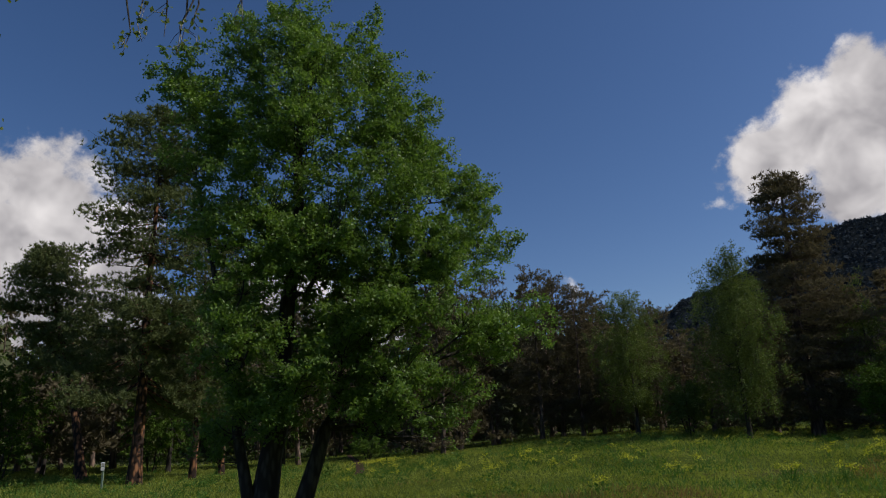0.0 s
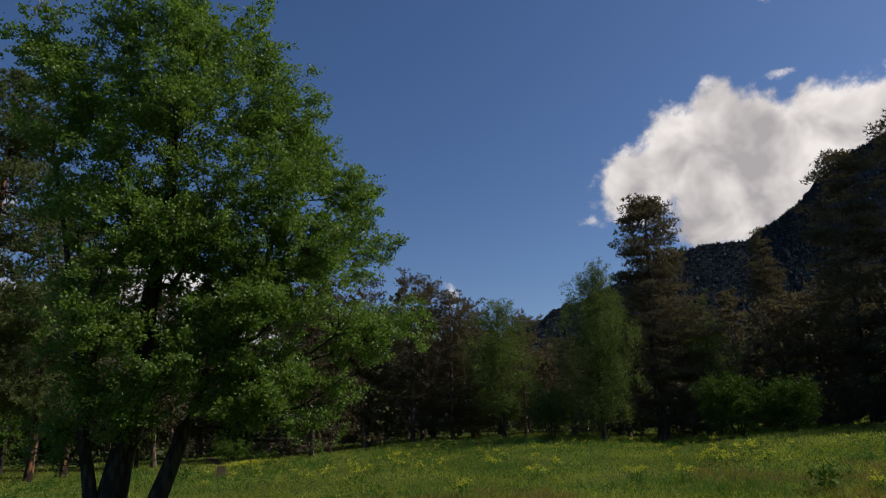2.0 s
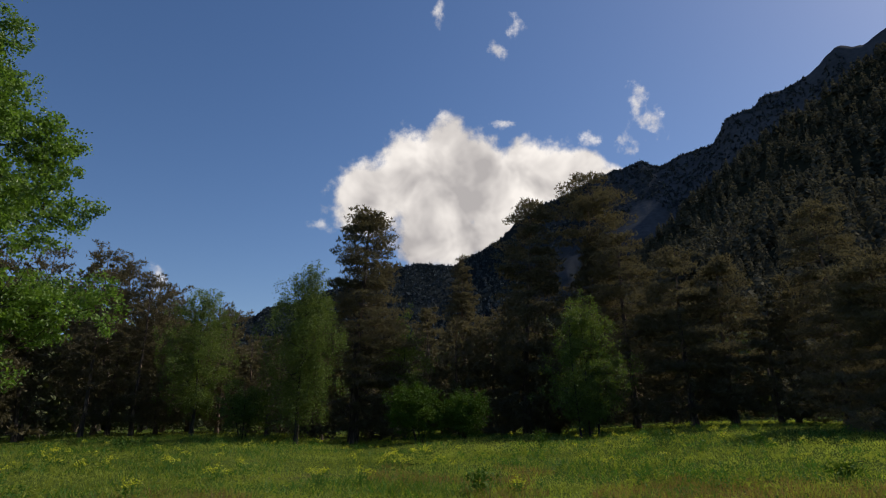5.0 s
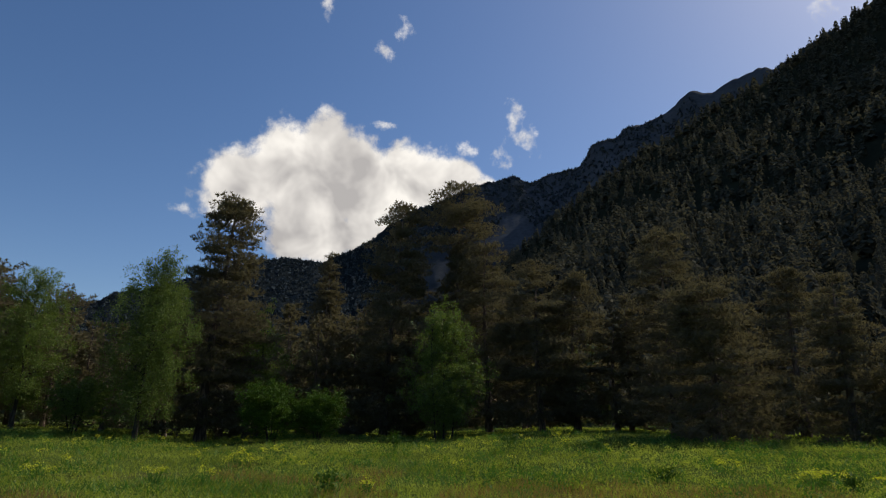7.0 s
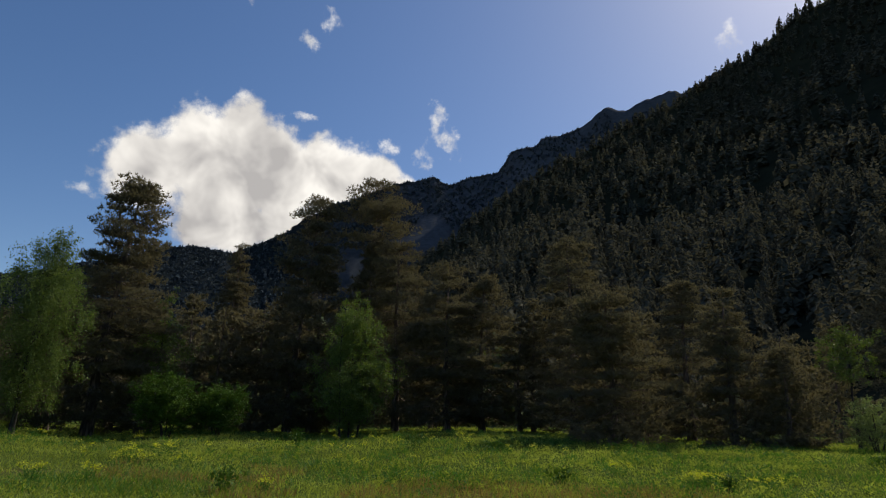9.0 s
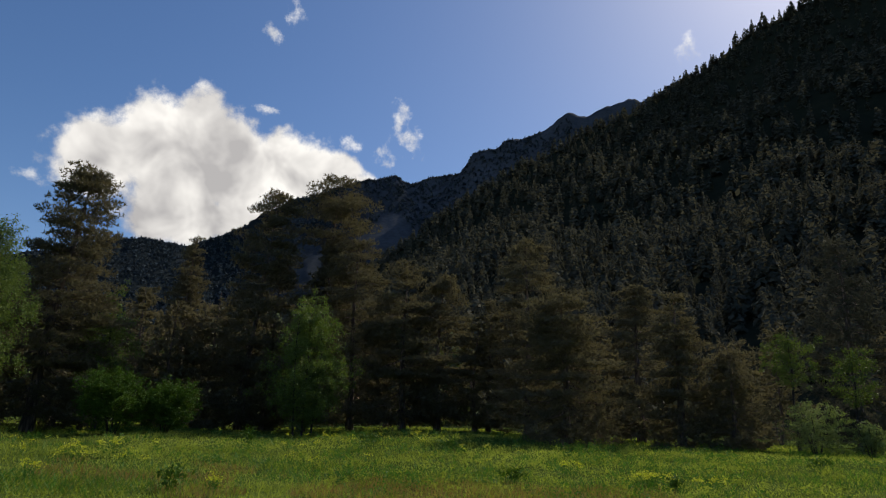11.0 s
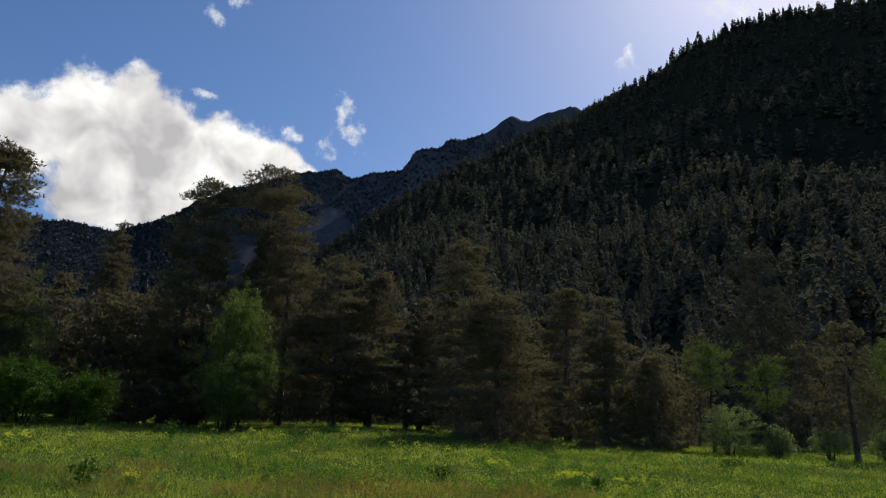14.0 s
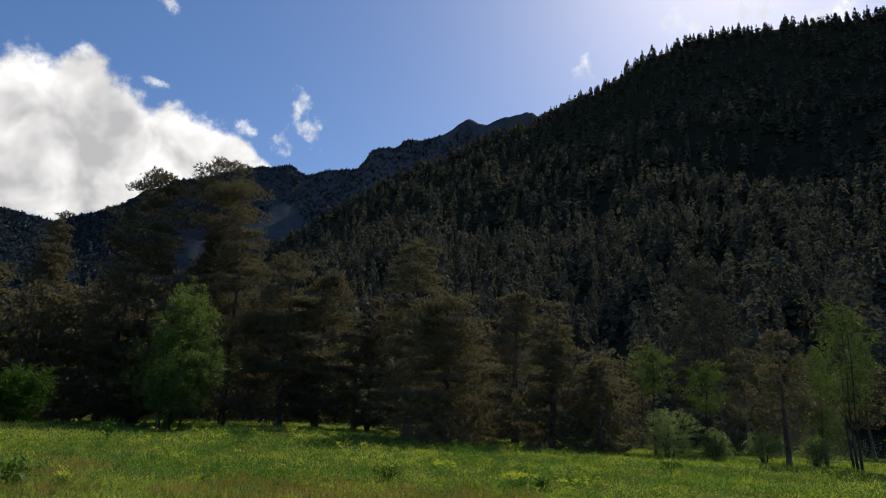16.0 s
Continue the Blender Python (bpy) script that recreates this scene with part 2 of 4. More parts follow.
def polar_sheet(name, az, rows, mat, label, category, xyz):
    """A sheet of land on a grid of directions and distances."""
    A, S = np.meshgrid(az, rows, indexing="ij")
    v = xyz(A.ravel(), S.ravel())
    na, ns = len(az), len(rows)
    i, j = np.meshgrid(np.arange(na - 1), np.arange(ns - 1), indexing="ij")
    p = (i * ns + j).ravel()
    f = np.concatenate([np.stack([p, p + ns, p + ns + 1], 1), np.stack([p, p + ns + 1, p + 1], 1)])
    ob = new(name, mesh_of(name, v, f, mat, True))
    return tagged(ob, label, category, kind="structure")


def soil_material():
    m, n, l = material("meadow_soil")
    tex = n.new("ShaderNodeTexCoord")
    big, fine = n.new("ShaderNodeTexNoise"), n.new("ShaderNodeTexNoise")
    big.inputs["Scale"].default_value, fine.inputs["Scale"].default_value = 0.16, 7.0
    big.inputs["Detail"].default_value, fine.inputs["Detail"].default_value = 4, 8
    for t in (big, fine):
        l.new(tex.outputs["Object"], t.inputs["Vector"])
    a = ramp(n, [(0.35, (0.075, 0.118, 0.024)), (0.6, (0.11, 0.15, 0.032)), (0.75, (0.13, 0.12, 0.05))])
    l.new(big.outputs["Fac"], a.inputs["Fac"])
    b = ramp(n, [(0.3, (0.4, 0.4, 0.4)), (0.7, (1, 1, 1))])
    l.new(fine.outputs["Fac"], b.inputs["Fac"])
    mx = n.new("ShaderNodeMixRGB")
    mx.blend_type = "MULTIPLY"
    mx.inputs["Fac"].default_value = 1
    l.new(a.outputs["Color"], mx.inputs["Color1"])
    l.new(b.outputs["Color"], mx.inputs["Color2"])
    p = n["Principled BSDF"]
    p.inputs["Roughness"].default_value = 0.95
    p.inputs["Specular IOR Level"].default_value = 0.0
    l.new(mx.outputs["Color"], p.inputs["Base Color"])
    bp = n.new("ShaderNodeBump")
    bp.inputs["Distance"].default_value = 0.06
    l.new(fine.outputs["Fac"], bp.inputs["Height"])
    l.new(bp.outputs[0], p.inputs["Normal"])
    return m


def land_material(name, stops, scale, lift, hazed_rock=None):
    m, n, l = material(name)
    tex = n.new("ShaderNodeTexCoord")
    a, b = n.new("ShaderNodeTexNoise"), n.new("ShaderNodeTexNoise")
    a.inputs["Scale"].default_value, b.inputs["Scale"].default_value = scale, scale * 9
    a.inputs["Detail"].default_value, b.inputs["Detail"].default_value = 5, 8
    for t in (a, b):
        l.new(tex.outputs["Object"], t.inputs["Vector"])
    mx = n.new("ShaderNodeMath")
    mx.operation = "MULTIPLY_ADD"
    mx.inputs[1].default_value = 0.5
    l.new(b.outputs["Fac"], mx.inputs[0])
    hf = n.new("ShaderNodeMath")
    hf.operation = "MULTIPLY"
    hf.inputs[1].default_value = 0.5
    l.new(a.outputs["Fac"], hf.inputs[0])
    l.new(hf.outputs[0], mx.inputs[2])
    r = ramp(n, stops)
    l.new(mx.outputs[0], r.inputs["Fac"])
    p = n["Principled BSDF"]
    p.inputs["Roughness"].default_value = 0.95
    p.inputs["Specular IOR Level"].default_value = 0.0
    l.new(r.outputs["Color"], p.inputs["Base Color"])
    # second set of stops: pale rock with distance haze mixed in
    if hazed_rock:
        bare, stone, both = n.new("ShaderNodeAttribute"), ramp(n, hazed_rock), n.new("ShaderNodeMixRGB")
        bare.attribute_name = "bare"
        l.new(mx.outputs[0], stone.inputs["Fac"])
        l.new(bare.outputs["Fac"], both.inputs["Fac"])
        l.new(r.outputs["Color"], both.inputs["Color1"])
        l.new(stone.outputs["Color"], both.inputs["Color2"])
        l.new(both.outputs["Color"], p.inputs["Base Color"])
    bp = n.new("ShaderNodeBump")
    bp.inputs["Distance"].default_value = lift
    l.new(b.outputs["Fac"], bp.inputs["Height"])
    l.new(bp.outputs[0], p.inputs["Normal"])
    return m


SOIL = soil_material()
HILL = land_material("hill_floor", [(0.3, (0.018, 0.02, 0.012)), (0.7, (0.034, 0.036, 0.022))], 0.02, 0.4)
# forest floor, then rock; both lean blue-grey, haze put into the colour
RIDGE = land_material("hazed_ridge_land", [(0.32, (0.013, 0.017, 0.018)), (0.5, (0.018, 0.023, 0.024)), (0.72, (0.026, 0.031, 0.032))], 0.006, 2.0,
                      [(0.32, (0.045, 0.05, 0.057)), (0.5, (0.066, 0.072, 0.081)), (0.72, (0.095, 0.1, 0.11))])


def meadow_xyz(a, r):
    t = np.radians(a)
    x, y = -np.sin(t) * r, np.cos(t) * r
    return np.stack([x, y, ground_z(x, y)], 1)


meadow_rows = np.concatenate([np.linspace(0.0, 60, 61), np.linspace(64, 120, 12), [200, 500, 1500, 4800]])
polar_sheet("ground", np.linspace(-180, 180, 241), meadow_rows, SOIL, "green summer meadow ground rising gently to the wood", "meadow", meadow_xyz)


def hill_xyz(a, s):
    r, z = hill_z(a, s)
    over = s > 1
    z = np.where(over, hill_z(a, np.minimum(s, 1))[1] - (s - 1) * 300, z)
    t = np.radians(a)
    return np.stack([-np.sin(t) * r, np.cos(t) * r, z - 0.6], 1)


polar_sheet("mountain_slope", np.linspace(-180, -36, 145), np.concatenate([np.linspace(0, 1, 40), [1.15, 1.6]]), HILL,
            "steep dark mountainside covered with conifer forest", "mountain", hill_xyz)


def ridge_xyz(a, s):
    r = 1500 + s * 1500
    t = np.radians(a)
    x, y = -np.sin(t) * r, np.cos(t) * r
    c = np.clip(s, 0, 1)
    top = sum(np.interp(a + q * (1.02 - c), FAR_AZ, FAR_EL) for q in (-14, -10, -6, -3, 0, 3, 6, 10, 14)) / 9
    top = top + 0.34 * fbm(a * 0.7, 0 * a + 3, 6, 0.62) * c ** 3
    spur = fbm(a * 0.16 + 0.6 * c, 1.2 * c + 0 * a, 3) + 0.4 * fbm(a * 0.5 + c, 2.5 * c + 0 * a, 4)
    z = r * np.tan(np.radians(top) * c ** 0.8) + (34 * spur + 18 * fbm(x / 260, y / 260, 4, 0.55)) * np.sin(3.14 * c) ** 0.8 * np.clip(top / 14, 0.2, 1) - np.clip(s - 1, 0, 1) * 2500
    return np.stack([x, y, z - 3], 1)


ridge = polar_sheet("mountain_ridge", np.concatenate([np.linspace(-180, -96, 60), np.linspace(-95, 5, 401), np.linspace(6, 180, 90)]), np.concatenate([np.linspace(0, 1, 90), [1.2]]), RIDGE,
            "distant rocky forested mountain ridge, blue haze in its colour", "mountain", ridge_xyz)
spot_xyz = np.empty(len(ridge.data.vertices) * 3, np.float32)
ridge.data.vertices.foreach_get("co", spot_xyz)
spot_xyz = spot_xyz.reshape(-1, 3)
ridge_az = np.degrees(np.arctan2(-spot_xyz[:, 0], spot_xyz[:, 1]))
# paler rock to the right, also standing in for haze that brightens the ridge
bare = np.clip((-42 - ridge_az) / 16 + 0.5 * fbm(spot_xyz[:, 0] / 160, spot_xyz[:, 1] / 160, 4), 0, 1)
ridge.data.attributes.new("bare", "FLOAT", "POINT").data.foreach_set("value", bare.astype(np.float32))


# ---- trees ----
def pine(name, seed, at, h, width, base, profile, label, trunk_r=0.3, lean=(0, 0), branches=70, tuft=1.0, tiers=0, rise=0.06, droop=0.24,
         bark_mat=None, leaf_mat=None, category="pine tree", group="", sides=8, sway=1.0, count=6, length=0.25, blade=0.054, fan=0.46, plate=0.08, pads=2.0, uneven=0.5):
    """A conifer: bent tapering trunk and uneven limbs that sag and turn up at the tip, each a flat fan of side twigs set with needle tufts.
    profile: reach of the limbs from crown foot to top; pads: the share of the crown above which the tufts gather in flat cushions."""
    rng = np.random.default_rng(seed)
    root = new(name)
    root.location = at
    tagged(root, label, category, group)
    k = 14
    f = np.linspace(0, 1, k)
    bend = rng.normal(size=2) * 0.012 * h * sway
    px = lean[0] * f + bend[0] * np.sin(f * 3.1) + 0.004 * h * sway * np.sin(f * 9 + seed)
    py = lean[1] * f + bend[1] * np.sin(f * 2.6) + 0.004 * h * np.cos(f * 8 + seed)
    spine = np.stack([px, py, f * h - 0.15], 1)
    rad = trunk_r * (1 - f * 0.93) * (1 + 0.35 * np.exp(-f * 30))
    part("trunk", *tube(spine, rad, sides), bark_mat or PINE_BARK_DARK, root, smooth=True)
    wood, tips, axes = [], [], []
    heights = np.sort(rng.uniform(0, 1, branches)) if not tiers else np.sort(np.clip(rng.integers(0, tiers, branches) / (tiers - 0.5) + rng.normal(0, uneven / tiers, branches), 0, 1))
    g = np.linspace(0, 1, 7)
    side_sway = rng.uniform(0, 6.28)
    for b, u in enumerate(heights):
        z = base + (0.985 - base) * u
        o = np.array([np.interp(z, f, spine[:, 0]), np.interp(z, f, spine[:, 1]), np.interp(z, f, spine[:, 2])])
        a = b * 2.4 + rng.normal() * 0.5
        lump = 1 + 0.22 * math.sin(a * 2 + side_sway + 7 * u)
        reach = max(0.3, width * np.interp(u, np.linspace(0, 1, len(profile)), profile) * rng.uniform(0.68, 1.12) * lump)
        up = rise * (0.2 + 1.5 * u) + rng.normal() * 0.07
        d = np.array([math.cos(a), math.sin(a), 0])
        side = np.array([-d[1], d[0], 0])
        sag = droop * (1.15 - 0.8 * u)
        path = o + d * (g * reach)[:, None] + np.array([0, 0, 1.0]) * (up * reach * g - sag * reach * np.sin(g * 2.6) + 0.1 * reach * g ** 3)[:, None]
        path = path + side * (rng.normal() * 0.12 * reach * g * g)[:, None]
        br = max(0.012, trunk_r * 0.16 * (1 - 0.6 * u))
        wood.append(tube(path[::2], br * np.array([1, 0.7, 0.42, 0.15]), 4 if sides > 6 else 3))
        if u > pads:
            k_ = int(16 + 26 * reach)
            e = unit(rng.normal(size=(k_, 3))) * rng.uniform(0, 1, (k_, 1)) ** 0.4
            wide = 0.28 + 0.4 * reach
            far = rng.uniform(0.5, 0.85)
            c = np.array([np.interp(far, g, path[:, i]) for i in range(3)]) + d * (e[:, :1] * wide) + side * (e[:, 1:2] * wide * 0.95) + np.array([0, 0, 1.0]) * (e[:, 2:] * 0.17 + 0.1)
            tips.append(c)
            axes.append(unit(d * 0.3 * e[:, :1] + side * 0.3 * e[:, 1:2] + np.array([0, 0, 0.8]) + rng.normal(size=c.shape) * 0.25))
            continue
        # side twigs, alternating along the outer part of the limb
        m = max(5, int(tuft * (4 + 4.4 * reach)))
        w = np.linspace(0.12 if reach < 1.2 else 0.2, 1.0, m) + rng.normal(size=m) * 0.03
        sg = np.where(np.arange(m) % 2, 1.0, -1.0)
        tl = reach * fan * np.clip(1.25 - w, 0.16, 1) * rng.uniform(0.5, 1.15, m) + 0.16
        q = np.maximum(3, (tl / 0.18).astype(int))
        root_at = np.stack([np.interp(w, g, path[:, i]) for i in range(3)], 1)
        way = unit(d * rng.uniform(0.35, 0.9, (m, 1)) + side * sg[:, None] + np.array([0, 0, 1.0]) * rng.normal(0.05, 0.16, (m, 1)))
        rep = np.repeat(np.arange(m), q)
        x = rng.uniform(0.12, 1.0, len(rep)) ** 0.8
        c = root_at[rep] + way[rep] * (tl[rep] * x)[:, None] + rng.normal(size=(len(rep), 3)) * [0.06, 0.06, plate] + np.array([0, 0, 1.0]) * (0.05 - 0.14 * tl[rep] * x * x)[:, None]
        tips.append(c)
        axes.append(unit(way[rep] * 0.9 + np.array([0, 0, 0.42]) + rng.normal(size=c.shape) * 0.3))
    part("limb", *joined(wood), bark_mat or PINE_BARK_DARK, root)
    part("crown", *needles(rng, np.concatenate(tips), np.concatenate(axes), count, length, blade), leaf_mat or NEEDLE, root)
    return root


def broadleaf(name, seed, at, stems, lobes, label, clusters, per, leaf, spread, leaf_mat, bark_mat, category="tree", weep=0.0, up=0.5, group="", shell=0.3, inner=True, spray=0.0, tufts=0):
    """A leafy tree or bush: stems (paths with two radii), a limb to each lobe of the crown, twigs to clusters of leaves.
    lobes: x, y, z and half-widths across and up, from the foot."""
    rng = np.random.default_rng(seed)
    root = new(name)
    root.location = at
    tagged(root, label, category, group)
    nodes = []
    for path, r0, r1 in stems:
        path = np.asarray(path, float)
        t = np.linspace(0, 1, 12)
        s = np.linspace(0, 1, len(path))
        fine = np.stack([np.interp(t, s, path[:, i]) for i in range(3)], 1)
        fine[1:-1] = (fine[:-2] + fine[2:] + 2 * fine[1:-1]) / 4
        fine[1:, :2] += rng.normal(size=(11, 2)) * r0 * 0.18
        rad = (r0 + (r1 - r0) * t) * (1 + 0.4 * np.exp(-t * 16))
        part("trunk", *tube(fine, rad, 9), bark_mat, root, smooth=True)
        nodes.append(np.concatenate([fine[3:], rad[3:, None]], 1))
    nodes = np.concatenate(nodes)
    lobes = np.asarray(lobes, float)
    wood = []

    def reach(target, pool, thick, bow):
        low = np.clip(pool[:, 2] - target[2] + 0.25 * np.linalg.norm(pool[:, :2] - target[:2], axis=1), 0, None)
        j = int(np.argmin(np.linalg.norm(pool[:, :3] - target, axis=1) + 2.5 * low))
        o, r = pool[j, :3], min(pool[j, 3] * 0.6, thick)
        g = np.linspace(0, 1, 6)[:, None]
        p = o + (target - o) * g
        ln = np.linalg.norm(target - o)
        p = p + np.array([0, 0, 1.0]) * bow * ln * np.sin(g * 3.14) + rng.normal(size=p.shape) * 0.03 * ln * np.sin(g * 3.14)
        rr = r + (0.25 * r - r) * g[:, 0]
        wood.append(tube(p, rr, 5 if thick > 0.03 else 3))
        return np.concatenate([p[1:], rr[1:, None]], 1)

    limbs = [reach(np.array(q[:3]), nodes, 0.035 * (q[3] + q[4]) + 0.02, -0.10) for q in lobes]
    pool = np.concatenate([nodes] + limbs)
    wgt = lobes[:, 3] * lobes[:, 4]
    pick = rng.choice(len(lobes), clusters, p=wgt / wgt.sum())
    d = unit(rng.normal(size=(clusters, 3)))
    q = rng.uniform(0, 1, clusters) ** shell
    ctr = lobes[pick, :3] + d * q[:, None] * lobes[pick][:, [3, 3, 4]]
    if tufts:
        own = rng.integers(0, tufts, clusters)
        ctr = ctr[own] + rng.normal(size=(clusters, 3)) * [0.3, 0.3, 0.2]
        d = unit(d[own] + rng.normal(size=d.shape) * 0.5)
    ctr[:, 2] = np.maximum(ctr[:, 2], 0.1)
    for c in ctr[:: 2 if inner else 4]:
        reach(c, pool, 0.02, -0.06)
    part("limb", *joined(wood), bark_mat, root)
    n = rng.poisson(per, clusters)
    at_ = np.repeat(ctr, n, 0)
    off = rng.normal(size=at_.shape) * spread * rng.uniform(0.6, 1.3, clusters).repeat(n)[:, None]
    off[:, 2] *= 0.6
    if spray:
        ax = unit(d + rng.normal(size=d.shape) * 0.6 + [0, 0, 0.25])
        off = off * 0.42 + ax.repeat(n, 0) * (rng.uniform(-1, 1, len(at_)) * spray * rng.uniform(0.6, 1.2, clusters).repeat(n))[:, None]
    if weep:
        fall = rng.uniform(0, 1, len(at_)) * weep * rng.uniform(0.4, 1.3, clusters).repeat(n)
        off[:, :2] *= 0.55
        off[:, 2] = off[:, 2] * 0.5 - fall
    at_ = at_ + off
    at_[:, 2] = np.maximum(at_[:, 2], 0.06)
    part("crown", *leaves(rng, at_, leaf, up, droop=0.6 if weep else 0.15), leaf_mat, root)
    return root


# the big multi-stemmed tree that stands alone in the meadow
MAIN = spot(13.6, 17.0)
_a = radians(13.6)
RIGHT, AWAY = np.array([math.cos(_a), math.sin(_a), 0]), np.array([-math.sin(_a), math.cos(_a), 0])


def local(u, w, z):
    """Metres to the right, away and up as seen from the path."""
    return RIGHT * u + AWAY * w + np.array([0, 0, z])


MAIN_STEMS = [([local(-0.55, 0, -0.2), local(-0.8, 0, 1.6), local(-1.3, 0.1, 4.5), local(-2.2, 0.3, 8.5)], 0.17, 0.04),
              ([local(-0.4, 0.1, -0.2), local(0.0, 0.1, 2.0), local(0.35, 0.0, 6), local(0.6, 0.1, 10), local(0.7, 0, 14.0)], 0.33, 0.03),
              ([local(0.55, -0.1, -0.2), local(1.05, -0.1, 1.9), local(2.05, 0, 3.6), local(2.9, -0.2, 6), local(3.9, -0.3, 9.2)], 0.22, 0.04)]
crown_top = [(0.5, 0, 13.7, 0.8, 1.5), (2.45, 0.2, 13.2, 0.55, 1.35), (-0.9, 0.2, 12.8, 1.0, 1.2), (0.9, -0.6, 11.8, 1.6, 1.3), (3.3, 0.3, 12.0, 0.75, 1.0),
             (-2.5, 0.3, 11.5, 1.1, 0.9), (-0.6, 0.8, 11, 1.7, 1.3), (2.7, -0.6, 10.3, 1.4, 1.2), (-1.8, -0.2, 9.6, 1.2, 1.2), (0.5, -1.5, 9.4, 1.8, 1.3),
             (4.2, 0.2, 9.9, 0.9, 1.1), (5.2, -0.1, 8.7, 0.9, 1.1), (2.8, -1.5, 8.0, 1.7, 1.3), (-1.0, -1.0, 7.6, 1.4, 1.3), (1.0, 1.7, 8.0, 2.0, 1.5)]
crown_foot = [(5.7, 0.3, 6.9, 1.1, 1.1), (-0.8, -1.6, 5.6, 1.2, 1.1), (3.9, -1.2, 6.2, 1.5, 1.1), (6.3, 0, 4.8, 1.1, 0.9), (1.2, -1.8, 6.4, 1.5, 1.0), (1.7, 0.6, 5.0, 1.5, 0.9), (2.3, -1.6, 5.2, 1.1, 0.7), (0.2, 1.4, 4.4, 1.2, 1.0), (3.4, 1.2, 5.4, 1.3, 0.9),
              (-0.9, -0.6, 3.0, 1.0, 0.8), (4.8, -0.4, 4.3, 1.4, 0.8), (2.9, -1.6, 3.2, 1.1, 0.6), (3.3, -1.0, 2.3, 1.0, 0.5),
              (0.4, 0.2, 6.6, 1.8, 1.2), (2.4, 0.6, 6.0, 1.7, 1.1), (-1.1, 0.4, 5.0, 1.1, 1.0), (4.6, -0.6, 2.9, 0.8, 0.5), (-1.2, 0.2, 2.0, 0.6, 0.4),
              (-0.5, -1.9, 4.2, 1.0, 0.7), (0.5, -1.7, 3.1, 1.0, 0.6), (1.5, -1.5, 3.6, 1.0, 0.6), (1.9, -2.0, 4.6, 1.0, 0.6), (-0.2, -1.2, 2.4, 0.7, 0.4), (1.9, -1.3, 2.6, 0.8, 0.45), (-0.4, -1.5, 7.0, 1.2, 0.8), (3.4, -1.8, 4.8, 1.1, 0.7)]
broadleaf("alder_tree", 3, MAIN, MAIN_STEMS, [(*local(u, w, z), a, b) for u, w, z, a, b in crown_top + crown_foot],
          "large leafy green tree with three dark trunks standing in the meadow", 4300, 62, 0.09, 0.2, ALDER_LEAF, ALDER_BARK, "alder tree", up=0.8, shell=0.5, spray=0.28, tufts=1000)

ROUND, SPIRE = (0.9, 1.05, 1.0, 0.95, 0.84, 0.7, 0.52, 0.28), (1.0, 0.9, 0.7, 0.5, 0.28, 0.08)
HIGH = (0.75, 0.9, 1.0, 0.95, 0.8, 0.45)

# pines along the wood's edge, by direction
pine("pine_tree", 11, spot(27.6, 38), 12.6, 2.7, 0.5, HIGH, "leaning pine with a bare trunk and high crown", 0.24, (-3.9, 1.0), 100, 1.3, pads=0.35, bark_mat=PINE_BARK, tiers=9, rise=0.05, leaf_mat=GREEN_NEEDLE, count=8, length=0.21, blade=0.056)
pine("pine_tree", 12, spot(24.2, 33), 18.6, 3.3, 0.24, (0.95, 1.0, 1.0, 0.85, 1.0, 0.75, 0.8, 0.5), "tall pine with a reddish sunlit bare trunk", 0.29, (0.0, 0.1), 135, 1.9, pads=0.3, bark_mat=PINE_BARK, sway=0.35, tiers=12, rise=0.04, leaf_mat=GREEN_NEEDLE, count=8, length=0.21, blade=0.056)
pine("pine_tree", 13, spot(20.1, 35), 13.5, 2.6, 0.3, ROUND, "pine with a reddish trunk behind the big tree", 0.17, (0.1, 0), 80, 1.3, bark_mat=PINE_BARK, tiers=10, leaf_mat=GREEN_NEEDLE, count=8, length=0.21, blade=0.056)
pine("pine_tree", 14, spot(17.9, 38), 13.0, 2.6, 0.28, ROUND, "pine with a reddish trunk behind the big tree", 0.16, (0.1, 0), 80, 1.3, bark_mat=PINE_BARK, tiers=10, leaf_mat=GREEN_NEEDLE, count=8, length=0.21, blade=0.056)
pine("pine_tree", 15, spot(-29.9, 42), 15.8, 2.7, 0.1, (1.3, 1.35, 1.3, 1.25, 1.15, 1.05, 0.95, 0.9, 0.82, 0.76, 0.66, 0.42), "tall old pine with open tiers and a flat top", 0.33, (1.05, 0.1), 175, 1.3, tiers=15, rise=0.0, pads=0.12, uneven=0.28)
pine("pine_tree", 16, spot(-44.8, 47), 17.6, 3.6, 0.06, (1.0, 1.05, 1.0, 0.9, 0.76, 0.62, 0.48, 0.25), "tall dense dark pine with a ragged top", 0.27, (1.2, -0.5), 165, 1.3, pads=0.4, tiers=16, rise=0.06)
pine("pine_tree", 17, spot(-49.9, 48), 20.3, 3.1, 0.08, (1.15, 1.2, 1.15, 0.95, 0.85, 0.75, 0.5, 0.2, 0.25, 1.0, 1.1, 0.85, 0.5), "tall pine with a broad umbrella-shaped top", 0.26, (1.9, -0.25), 190, 1.3, rise=0.0, pads=0.3)
pine("pine_tree", 18, spot(-39.4, 54), 15.0, 3.2, 0.05, SPIRE, "dark pointed conifer in the wood's front row", 0.3, (0, 0), 100, 1.4, tiers=12, pads=0.22)
pine("pine_tree", 19, spot(-54.0, 47), 14.6, 3.7, 0.12, ROUND, "broad dark pine with low boughs", 0.26, (-0.4, 0), 110, 1.0, tiers=11, pads=0.22)
